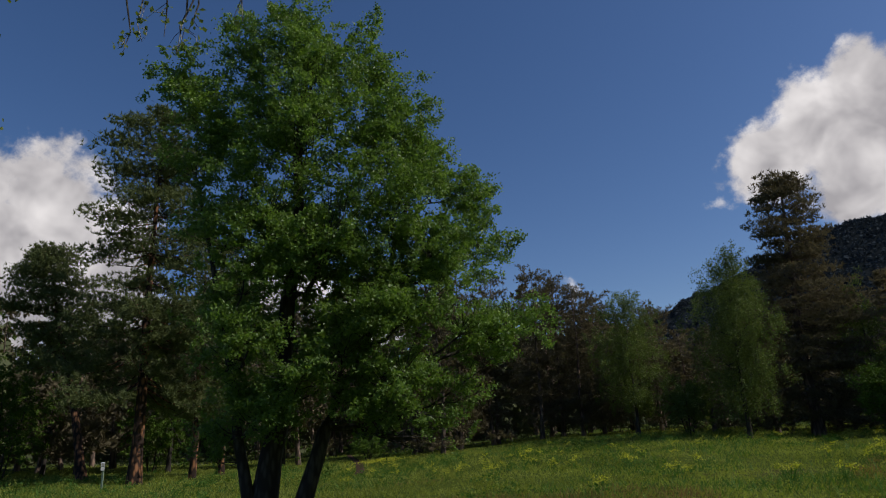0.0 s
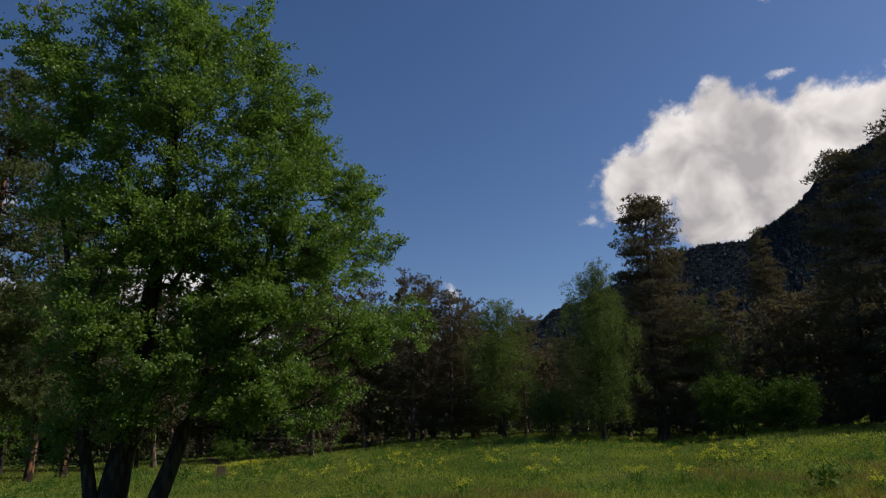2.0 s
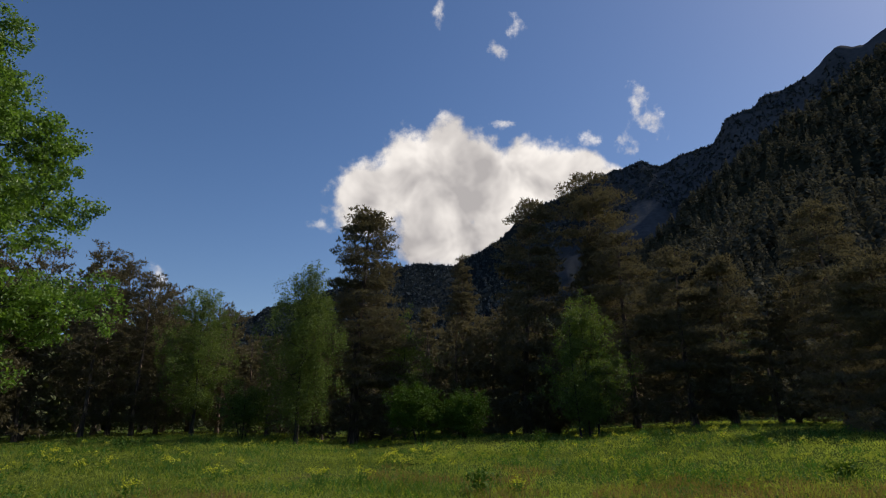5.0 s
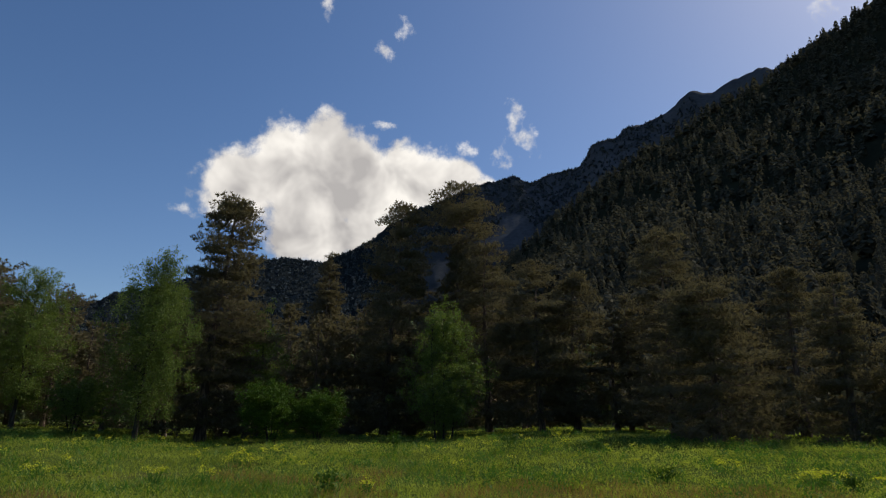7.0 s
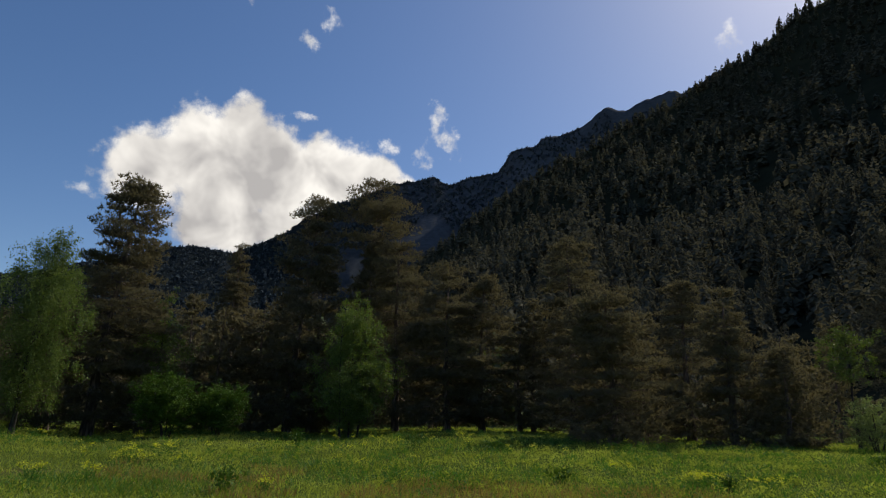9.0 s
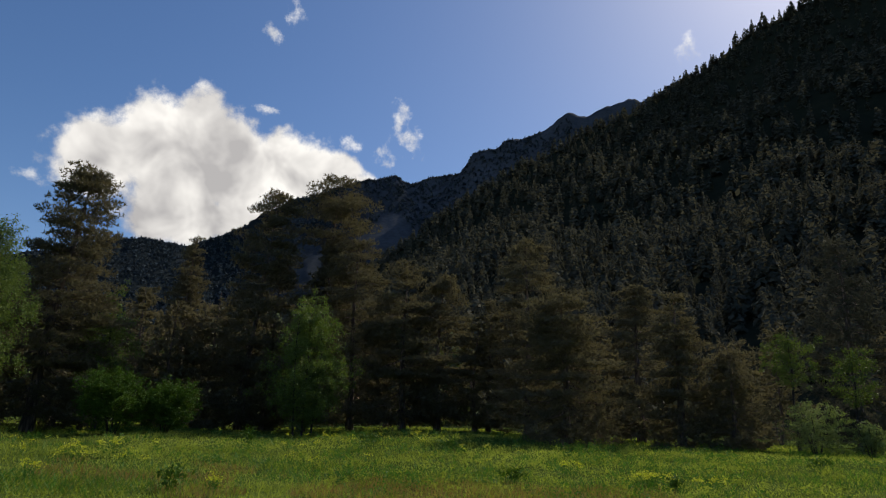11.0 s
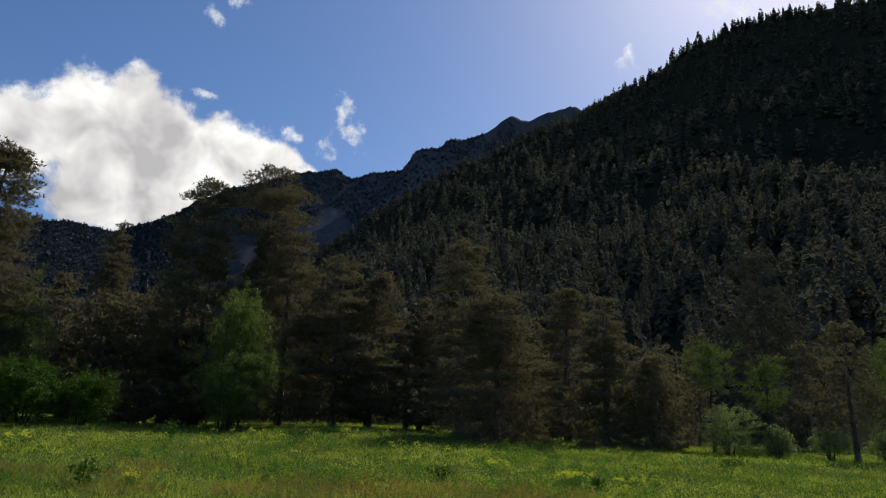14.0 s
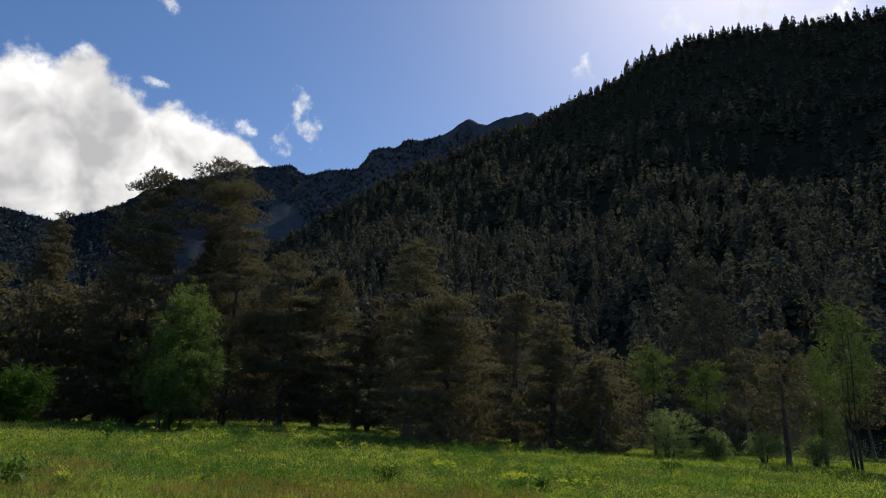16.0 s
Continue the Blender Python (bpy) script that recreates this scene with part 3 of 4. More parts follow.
pine("pine_tree", 20, spot(-58.4, 45), 11.8, 3.6, 0.13, ROUND, "broad dark pine with low boughs", 0.26, (0, 0), 110, 1.0, tiers=9, pads=0.22)
pine("pine_tree", 21, spot(-61.4, 46), 11.0, 3.2, 0.15, ROUND, "rounded dark pine with dense needles", 0.24, (0.3, 0), 100, 1.0, tiers=9, pads=0.22)
pine("pine_tree", 22, spot(-65.8, 48), 9.8, 1.7, 0.05, SPIRE, "slim young conifer with greyish needles", 0.18, (0, 0), 80, 1.0)
pine("pine_tree", 23, spot(-69.4, 46), 14.3, 3.6, 0.13, ROUND, "tall broad dark pine", 0.29, (0.2, 0.4), 120, 1.0, tiers=11, pads=0.22)
pine("pine_tree", 24, spot(-72.7, 38), 9.0, 3.6, 0.1, (1.0, 1.0, 0.8, 0.7, 0.6, 0.35), "broad pine with brownish needles and drooping low boughs", 0.24, (-0.2, 0.3), 120, 1.0, rise=-0.02, tiers=8, pads=0.22)
pine("pine_tree", 25, spot(-81.7, 42), 9.2, 2.3, 0.05, ROUND, "dark pine beside the meadow", 0.26, (0, 0), 100, 1.0, tiers=9, pads=0.22)
pine("pine_tree", 26, spot(-85.4, 42), 5.6, 1.9, 0.04, ROUND, "young dark pine with boughs to the ground", 0.17, (0, 0), 80, 1.0, tiers=6)
pine("pine_tree", 27, spot(-78.5, 50), 11.5, 2.6, 0.08, ROUND, "dark pine in the wood's front row", 0.3, (0, 0), 100, 1.0, tiers=10, pads=0.22)
pine("pine_tree", 28, spot(-99.5, 42), 7.6, 1.8, 0.3, ROUND, "thin young pine among bushes", 0.16, (0.2, 0), 50, 1.0, tiers=7)
pine("pine_tree", 29, spot(-94, 60), 16.5, 3.8, 0.1, ROUND, "tall dark pine at the mountain's foot", 0.4, (0, 0), 130, 1.0, tiers=14, leaf_mat=SPRUCE)

for sd, az, d, hh in ((30, -2.0, 50, 13.5), (31, -5.2, 53, 14.0), (32, -8.9, 52, 14.0), (33, -10.7, 54, 13.8), (34, -12.4, 52, 12.0), (35, -14.2, 54, 11.6), (36, -18.8, 54, 10.2), (37, 1.5, 52, 12.8)):
    pine("pine_tree", sd, spot(az, d), hh, 2.5, 0.12, HIGH, "slim pine of the wood's edge with a bare lower trunk", 0.17, (0.3, 0), 76, 1.0, tiers=10)


def birch(seed, at, h, w, label, leaf_mat=None, stems=1, clusters=420, per=34, leaf=0.075, foot=0.12, weep=1.0, lean=0.0, top=0.45):
    rng = np.random.default_rng(seed)
    paths = []
    for i in range(stems):
        o = (i - (stems - 1) / 2) * 0.75
        paths.append(([(o, 0, -0.15), (o * 1.3 + 0.1, 0.1, h * 0.3), (o * 1.6 + lean * 0.5, 0, h * 0.65), (o + lean, 0.1, h * 0.96)], (0.015 if stems == 1 else 0.0075) * h ** 0.85 + 0.012, 0.012))
    lob = []
    for i in range(18):
        u = (i // 2) / 8
        rr = w * np.interp(u, np.linspace(0, 1, 7), (0.72, 0.92, 1.0, 1.0, 0.92 - 0.25 * top, 0.78 - 0.45 * top, 0.5 - 0.4 * top)) * rng.uniform(0.85, 1.1)
        a = (i // 2) * 1.3 + (i % 2) * 3.14 + rng.uniform(0, 0.8)
        lob.append((math.cos(a) * rr * 0.36 + lean * u, math.sin(a) * rr * 0.36, h * (foot + 0.12 + (0.82 - foot) * u), rr * 0.64, h * 0.1))
    lob.append((lean, 0, h * 0.95, w * 0.3, h * 0.07))
    return broadleaf("birch_tree", seed, at, paths, lob, label, clusters, per, leaf, 0.22, leaf_mat or BIRCH_LEAF, ALDER_BARK, "birch tree", weep=weep * 0.6, shell=0.5, inner=False, tufts=clusters * 2 // 3)


birch(41, spot(-16.9, 46), 9.6, 3.2, "pale green birch at the wood's edge", clusters=850, per=48, leaf=0.092, top=0.15)
birch(42, spot(-25.2, 36.5), 9.8, 2.9, "tall weeping birch with drooping pale twigs", PALE_BIRCH, weep=1.3, clusters=950, per=50, leaf=0.09, top=0.15, lean=0.4)
birch(43, spot(-34.3, 44), 8.6, 1.9, "light green birch half hidden behind a pine", clusters=420, leaf=0.11)
birch(44, spot(-50.1, 39), 8.0, 3.0, "bright green young birch standing before dark pines", stems=3, clusters=950, per=36, leaf=0.1, foot=0.06, lean=-0.1, top=0.25, weep=0.7)
birch(45, spot(-90.0, 44.5), 7.4, 2.0, "yellow-green sunlit birch before dark conifers", SUNNY_BIRCH, clusters=150, per=40, leaf=0.1, foot=0.46, top=0.5, weep=0.5, lean=0.5)
birch(46, spot(-94.0, 45), 6.2, 1.9, "yellow-green sunlit birch before dark conifers", SUNNY_BIRCH, clusters=130, per=40, leaf=0.1, foot=0.42, top=0.5, weep=0.5, lean=-0.5)
birch(47, spot(-103.9, 42), 8.8, 1.9, "slender birch with two stems among bushes", SUNNY_BIRCH, stems=3, clusters=300, foot=0.3, leaf=0.09, top=-0.2)
birch(48, spot(-102.0, 46), 7.0, 1.3, "slender light green birch among bushes", SUNNY_BIRCH, clusters=220, leaf=0.09)


def bush(seed, at, h, w, label, leaf_mat, clusters=200, per=34, leaf=0.08):
    rng = np.random.default_rng(seed)
    stems, lob = [], []
    for i in range(5):
        a = i * 1.26 + rng.uniform(0, 0.6)
        x, y = math.cos(a) * w * 0.5, math.sin(a) * w * 0.5
        stems.append(([(x * 0.15, y * 0.15, -0.1), (x * 0.5, y * 0.5, h * 0.4), (x, y, h * 0.8)], 0.04, 0.012))
        lob.append((x, y, h * rng.uniform(0.45, 0.62), w * 0.5, h * 0.38))
    lob.append((0, 0, h * 0.7, w * 0.5, h * 0.3))
    lob.append((0, 0, h * 0.3, w * 0.75, h * 0.28))
    return broadleaf("bush", seed, at, stems, lob, label, clusters, per, leaf, 0.17, leaf_mat, ALDER_BARK, "bush", shell=0.4, inner=False, spray=0.25)


bush(61, spot(-20.9, 38.5), 3.0, 1.75, "rounded green bush at the wood's edge", BIRCH_LEAF, 330, leaf=0.1)
bush(62, spot(-35.6, 36.5), 3.2, 2.0, "dense round green bush with a sunlit top", DARK_LEAF, 640, leaf=0.09)
bush(63, spot(-39.4, 37), 2.75, 1.6, "dense round green bush with a sunlit top", DARK_LEAF, 480, leaf=0.09)
bush(64, spot(-91.1, 40), 3.0, 1.8, "pale silvery green willow bush", WILLOW_LEAF, 260, leaf=0.08)
bush(65, spot(-94.5, 40), 1.8, 0.9, "small pale green willow bush", WILLOW_LEAF, 150, leaf=0.08)
bush(66, spot(-97.9, 41), 1.8, 1.1, "small pale green willow bush", WILLOW_LEAF, 160, leaf=0.08)
bush(67, spot(-101.4, 42), 1.7, 1.0, "small pale green willow bush", WILLOW_LEAF, 150, leaf=0.08)
bush(68, spot(6.0, 46), 1.6, 1.4, "low green bush beside the dirt path", DARK_LEAF, 140, leaf=0.09)
bush(69, spot(33.0, 42), 6.0, 2.4, "leafy undergrowth in the wood's shade", DARK_LEAF, 300, leaf=0.12)
bush(70, spot(23.0, 46), 5.0, 2.4, "leafy undergrowth in the wood's shade", DARK_LEAF, 260, leaf=0.12)

for sd, az, d, hh, w_ in ((49, 35.0, 44, 10.0, 3.2), (50, 30.3, 47, 10.5, 3.0), (51, 21.8, 45, 11.0, 3.0), (52, 13.0, 48, 9.0, 3.0)):
    birch(sd, spot(az, d), hh, w_, "leafy tree in the shade of the wood", DARK_LEAF, clusters=320, per=34, leaf=0.12, weep=0.4, foot=0.02)

# the wood behind: a few kinds of pine, repeated
KINDS = [pine("pine_tree", 80 + i, spot((-13, 3, -21, 39)[i], 62), (13.0, 14.5, 8.8, 13.5)[i], 3.0, (0.32, 0.22, 0.14, 0.08)[i], (HIGH, ROUND, ROUND, SPIRE)[i], "slim dark pine standing in the wood", 0.19, (0.3, 0), 40, 0.5,
              count=4, length=0.42, blade=0.17, group="pines of the wood", sides=6) for i in range(4)]
SKY_AZ, SKY_EL = np.array([(45, 15), (33, 13), (29, 9), (26, 14), (12, 13), (-4, 14), (-8.5, 13.8), (-10.6, 13.4), (-12.3, 11.8), (-14, 11), (-17, 10.8), (-20, 8.8), (-24, 8), (-30, 9), (-36, 10), (-42, 12),
                           (-48, 13), (-53, 13), (-58, 12.5), (-66, 10.5), (-80, 10.5), (-90, 9), (-97, 8.5), (-104, 8), (-118, 8)]).T
rng = np.random.default_rng(5)
taken = []
for i in range(1500):
    az, d = (rng.uniform(-42, 42) if i % 4 else rng.uniform(-112, -42)), 46 + 38 * rng.uniform(0, 1) ** 1.4
    if 4.5 < az < 8.5 and d < 60 or az < -86 and d < 58:
        continue
    p = spot(az, d)
    if any((p - q).length < 2.6 for q in taken):
        continue
    h = EYE + d * math.tan(radians(np.interp(-az, -SKY_AZ, SKY_EL) * rng.uniform(0.82, 1.07))) - p.z
    if h < 6:
        continue
    taken.append(p)
    kind = KINDS[int(rng.integers(0, 4))]
    c = copy_thing(kind, pose(*p, 0, 0, rng.uniform(0, 360)))
    s = h / (13.0, 14.5, 8.8, 13.5)[KINDS.index(kind)]
    c.scale = (0.55 + 0.45 * s, 0.55 + 0.45 * s, s)
    if len(taken) > 84:
        break


# ---- the forest on the mountainside ----
def crowns(rng, base, h, w, boughs, rows=18.0):
    """Many far conifers as one mesh: overlapping hanging boughs on each crown, in uneven tiers, rounded or pointed at the top."""
    n = len(base)
    u = np.sort(rng.uniform(0, 1, (n, boughs)) ** 0.9, 1)
    u[:, -1] = 1.0
    a = np.arange(boughs)[None] * 2.4 + rng.uniform(0, 6.28, (n, 1)) + rng.normal(size=(n, boughs)) * 0.4
    blunt = rng.uniform(0.35, 0.95, (n, 1))
    tier = 0.82 + 0.18 * np.sin(u * rows * rng.uniform(0.8, 1.3, (n, 1)) + rng.uniform(0, 6, (n, 1)))
    lump = 1 + 0.2 * np.sin(a + rng.uniform(0, 6, (n, 1)) + 5 * u)
    reach = w[:, None] * (1 - u) ** blunt * np.clip(0.6 + 2 * u, 0, 1) * tier * lump * rng.uniform(0.75, 1.08, (n, boughs))
    out = np.stack([np.cos(a), np.sin(a), 0 * a], -1)
    side = np.stack([-np.sin(a), np.cos(a), 0 * a], -1)
    up = np.array([0, 0, 1.0])
    hz = (h[:, None] * (0.05 + 0.9 * u))[..., None]
    size = (w[:, None] * (0.3 + 0.5 * (1 - u)) * (26 / boughs) ** 0.5)[..., None] * rng.uniform(0.7, 1.3, (n, boughs, 1))
    o = base[:, None]
    lift = rng.uniform(0.45, 1.1, (n, boughs, 1))
    top = o + out * (reach[..., None] - size * 0.6) + up * (hz + size * lift)
    tip = o + out * (reach[..., None] + size * 0.25) + up * (hz - size * rng.uniform(0.1, 0.5, (n, boughs, 1)))
    mid = o + out * (reach[..., None] - size * 0.05) + up * (hz + size * 0.35)
    wide = side * size * rng.uniform(0.65, 1.0, (n, boughs, 1))
    drop = up * size * 0.08
    v = np.stack([top, mid + wide - drop, tip, mid - wide - drop], 2).reshape(-1, 3)
    k = np.arange(n * boughs)[:, None] * 4
    round_ = unit(out * 0.75 + up * (0.35 + 0.6 * u[..., None]) + rng.normal(size=out.shape) * 0.22)
    return v, np.concatenate([k + [0, 2, 1], k + [0, 3, 2]], 1).reshape(-1, 3), round_.reshape(-1, 3).repeat(4, 0)


rng = np.random.default_rng(8)
wood = []
for n, s, boughs in ((300, 0.16 * rng.uniform(0, 1, 300) ** 0.8, 300), (1150, 0.1 + 0.32 * rng.uniform(0, 1, 1150), 120), (3200, 0.34 + 0.66 * rng.uniform(0, 1, 3200) ** 0.85, 38), (300, rng.uniform(0.985, 1.0, 300), 44)):
    az = rng.uniform(-116, -44, n)
    r, z = hill_z(az, s)
    t = np.radians(az)
    h = rng.uniform(12, 21, n) * rng.choice([1, 1, 1, 1.15, 0.7], n) * np.clip(0.72 + s, 0.72, 1)
    at_, w = np.stack([-np.sin(t) * r, np.cos(t) * r, z - 1.5], 1), h * rng.uniform(0.19, 0.31, n)
    wood.append(crowns(rng, at_, h, w, boughs))
tagged(new("slope_forest", mesh_of("slope_forest", *joined([q[:2] for q in wood]), SPRUCE, True, np.concatenate([q[2] for q in wood]))), "dense dark conifer forest covering the steep mountainside", "forest", kind="stuff")

n = 20000
az, s = rng.uniform(-92, 0, n), rng.uniform(0.2, 1.0, n) ** 0.7
s[:2200] = rng.uniform(0.985, 1.0, 2200)
at_ = ridge_xyz(az, s)
keep = fbm(at_[:, 0] / 300, at_[:, 1] / 300, 3) + 0.35 > 0.35 * (az < -63) * (s > 0.8)
at_ = at_[keep]
h = rng.uniform(9, 20, len(at_)) * np.where(s[keep] > 0.98, 0.7, 1)
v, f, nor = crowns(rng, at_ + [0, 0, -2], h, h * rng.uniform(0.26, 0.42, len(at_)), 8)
tagged(new("ridge_forest", mesh_of("ridge_forest", v, f, HAZED_NEEDLE, True, nor)), "far dark forest on the mountain ridge, haze mixed into its colour", "forest", kind="stuff")

az, r = rng.uniform(-64, 48, 900), rng.uniform(74, 165, 900)
t = np.radians(az)
x, y = -np.sin(t) * r, np.cos(t) * r
h = np.clip(EYE + r * np.tan(np.radians(np.interp(-az, -SKY_AZ, SKY_EL) * rng.uniform(0.35, 0.85, 900))) - ground_z(x, y), 3, 20)
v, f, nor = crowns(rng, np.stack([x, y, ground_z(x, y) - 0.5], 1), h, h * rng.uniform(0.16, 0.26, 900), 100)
tagged(new("valley_forest", mesh_of("valley_forest", v, f, SHADE_TONED_NEEDLE, True, nor)), "depth of the conifer wood behind its edge, shade toned into its colour", "forest", kind="stuff")


# shrubs and young growth, toned dark to fill in the shade of the wood
n = 32000
az, r = np.radians(rng.uniform(-112, 44, n)), rng.uniform(53, 100, n)
x, y = -np.sin(az) * r, np.cos(az) * r
clump = np.clip(fbm(x / 3, y / 3, 3) + 0.4, 0.05, 1.2)
keep = (np.degrees(az) < 5) | (np.degrees(az) > 8.5)
p = np.stack([x, y, ground_z(x, y) + rng.uniform(0.05, 1, n) * 2.2 * clump], 1)[keep]
tagged(new("undergrowth", mesh_of("undergrowth", *leaves(rng, p, 0.2, 0.6), SHADE_TONED_NEEDLE)), "leafy undergrowth toned dark to fill in the wood's shade", "undergrowth", kind="stuff")


# ---- meadow plants ----
def meadow_spots(rng, n, near, far, power, a0=-112, a1=40):
    d = near + (far - near) * rng.uniform(0, 1, n) ** power
    az = np.radians(rng.uniform(a0, a1, n))
    x, y = -np.sin(az) * d, np.cos(az) * d
    return np.stack([x, y, ground_z(x, y)], 1), d


def blades(rng, at, height, width, lean=0.35):
    n = len(at)
    a = rng.uniform(0, 6.283, n)
    s = np.stack([np.cos(a), np.sin(a), 0 * a], 1)
    b = rng.uniform(0, 6.283, n)
    tip = at + np.stack([np.cos(b) * lean * height, np.sin(b) * lean * height, height], 1) * rng.uniform(0.6, 1.2, (n, 1))
    v = np.stack([at - s * width[:, None] / 2, at + s * width[:, None] / 2, tip], 1).reshape(-1, 3)
    return v, np.arange(len(v)).reshape(-1, 3)


TRACK = [spot(7.6, 60), spot(6.9, 46), spot(6.6, 36), spot(6.8, 31)]
TRACK_XY = np.array([q[:2] for q in TRACK])


def off_track(p):
    """Distance of places from the line of the dirt path."""
    best = np.full(len(p), 99.0)
    for a, b in zip(TRACK_XY[:-1], TRACK_XY[1:]):
        u = np.clip(((p[:, :2] - a) @ (b - a)) / ((b - a) @ (b - a)), 0, 1)
        best = np.minimum(best, np.linalg.norm(p[:, :2] - a - u[:, None] * (b - a), axis=1))
    return best


rng = np.random.default_rng(21)
p, d = meadow_spots(rng, 210000, 14, 60, 1.2)
keep = off_track(p) > 0.2 + 0.2 * rng.uniform(0, 1, len(p))
p, d = p[keep], d[keep]
swell = 0.75 + 0.45 * fbm(p[:, 0] / 0.8, p[:, 1] / 0.8, 3) + 0.3 * np.sin(p[:, 0] * 0.7 + np.sin(p[:, 1] * 0.5) * 2) * np.sin(p[:, 1] * 0.61)
v, f = blades(rng, p, rng.uniform(0.07, 0.19, len(p)) * np.clip(swell, 0.3, 1.7), 0.011 + 0.0006 * d, 0.7)
tagged(new("meadow_grass", mesh_of("meadow_grass", v, f, GRASS)), "tall green summer grass covering the meadow", "grass", kind="stuff")

p, d = meadow_spots(rng, 45000, 14, 50, 1.15)
keep = off_track(p) > 0.4
p = p[keep] + np.stack([0 * d[keep], 0 * d[keep], rng.uniform(0.04, 0.2, keep.sum()) * (0.8 + 0.5 * fbm(p[keep, 0] / 1.5, p[keep, 1] / 1.5, 3))], 1)
tagged(new("meadow_herbs", mesh_of("meadow_herbs", *leaves(rng, p, 0.055, 0.6, 0.5), GRASS)), "low leafy herbs among the meadow grass", "herbs", kind="stuff")

p, d = meadow_spots(rng, 12000, 14, 36, 1.0)
keep = (fbm(p[:, 0] / 3 + 9, p[:, 1] / 3, 3) > -0.25) & (off_track(p) > 0.4)
p = p[keep] + np.stack([0 * d[keep], 0 * d[keep], rng.uniform(0.14, 0.3, keep.sum())], 1)
tagged(new("seed_heads", mesh_of("seed_heads", *leaves(rng, p, 0.034, 0.2, 0.6, 0.4), SEED)), "pale seed heads scattered over the meadow grass", "grass", kind="stuff")

# taller dark tussocks and reddish seeding grass in drifts
p, d = meadow_spots(rng, 68000, 14.5, 46, 1.1)
keep = (fbm(p[:, 0] / 2.2, p[:, 1] / 2.2, 3) > 0.12) & (off_track(p) > 0.6)
p, d = p[keep], d[keep]
v, f = blades(rng, p, rng.uniform(0.14, 0.3, len(p)), 0.014 + 0.0006 * d, 0.8)
tagged(new("tussock_grass", mesh_of("tussock_grass", v, f, WEED)), "darker green tussocks of taller grass and herbs", "grass", kind="stuff")
p, d = meadow_spots(rng, 60000, 14.5, 24, 1.0)
keep = (fbm(p[:, 0] / 4 + 5, p[:, 1] / 4, 3) - np.clip((d - 17.5) / 5, 0, 1) * 0.9 > 0.0) & (off_track(p) > 0.5)
p = p[keep]
v, f = blades(rng, p, rng.uniform(0.15, 0.27, len(p)), np.full(len(p), 0.014), 0.4)
tagged(new("seeding_grass", mesh_of("seeding_grass", v, f, SEDGE)), "reddish brown seed heads of meadow grass", "grass", kind="stuff")

# clumps of tall leafy herbs that stand above the grass, some dark, some pale
for kinds, mat, name, label in ((900, WEED, "tall_herbs", "clumps of tall dark green leafy herbs in the meadow"), (1000, GRASS, "pale_herbs", "clumps of pale green flowering herbs in the meadow")):
    p, d = meadow_spots(rng, kinds, 17, 41, 0.9)
    keep = (fbm(p[:, 0] / 5 + 2, p[:, 1] / 5, 3) > -0.1) & (off_track(p) > 0.8)
    p, d = p[keep], d[keep]
    wide, tall = rng.uniform(0.12, 0.5, len(p)), rng.uniform(0.15, 0.45, len(p))
    n = rng.poisson(26 + 60 * wide, len(p))
    off = rng.normal(size=(n.sum(), 3)) * 0.55
    at_ = p.repeat(n, 0) + np.stack([off[:, 0] * wide.repeat(n), off[:, 1] * wide.repeat(n), tall.repeat(n) * np.exp(-off[:, 0] ** 2 - off[:, 1] ** 2) * rng.uniform(0.3, 1.1, n.sum())], 1)
    tagged(new(name, mesh_of(name, *leaves(rng, at_, 0.085, 0.7, 0.5), mat)), label, "herbs", kind="stuff")

# the dirt path
k = 60
u = np.linspace(0, 1, k)
line = np.stack([np.interp(u, np.linspace(0, 1, len(TRACK_XY)), TRACK_XY[:, i]) for i in range(2)], 1)
line[1:-1] = (line[:-2] + line[2:] + line[1:-1]) / 3
tg = np.gradient(line, axis=0)
nrm = np.stack([-tg[:, 1], tg[:, 0]], 1) / np.linalg.norm(tg, axis=1)[:, None]
cross = []
for w_, lift in ((-0.34, -0.06), (-0.2, 0.012), (0, 0.006), (0.2, 0.012), (0.34, -0.06)):
    q = line + nrm * (w_ * (1 + 0.2 * fbm(u * 9, 0 * u + w_)))[:, None]
    cross.append(np.column_stack([q, ground_z(q[:, 0], q[:, 1]) + lift]))
v = np.stack(cross, 1).reshape(-1, 3)
i, j = np.meshgrid(np.arange(k - 1), np.arange(4), indexing="ij")
q = (i * 5 + j).ravel()
tagged(new("path", mesh_of("path", v, np.stack([q, q + 5, q + 6, q + 1], 1), plain("trodden_earth", (0.065, 0.04, 0.022), 0.95, 3.0, 0.3), True)),
       "trodden brown dirt path into the wood", "path", kind="structure")


# ---- flowers and herbs ----
def flowers(rng, places, height, wide, heads, petals):
    """Stalks with a flat head of small yellow blossoms."""
    stalk, bloom = [], []
    for p in places:
        for b in range(heads):
            a, q = rng.uniform(0, 6.28), rng.uniform(0, 1) ** 0.5 * wide
            top = np.array([p[0] + math.cos(a) * q, p[1] + math.sin(a) * q, p[2] + height * rng.uniform(0.8, 1.1) * (1 - 0.25 * q / max(wide, 0.01))])
            foot = np.array([p[0] + math.cos(a) * q * 0.3, p[1] + math.sin(a) * q * 0.3, p[2] - 0.03])
            stalk.append(tube([foot, (foot + top) / 2 + rng.normal(size=3) * 0.02, top], [0.008, 0.006, 0.004], 3))
            bloom.append(top + rng.normal(size=(petals, 3)) * [0.05, 0.05, 0.035])
    return joined(stalk), leaves(rng, np.concatenate(bloom), 0.042, 1.0, 0.9)


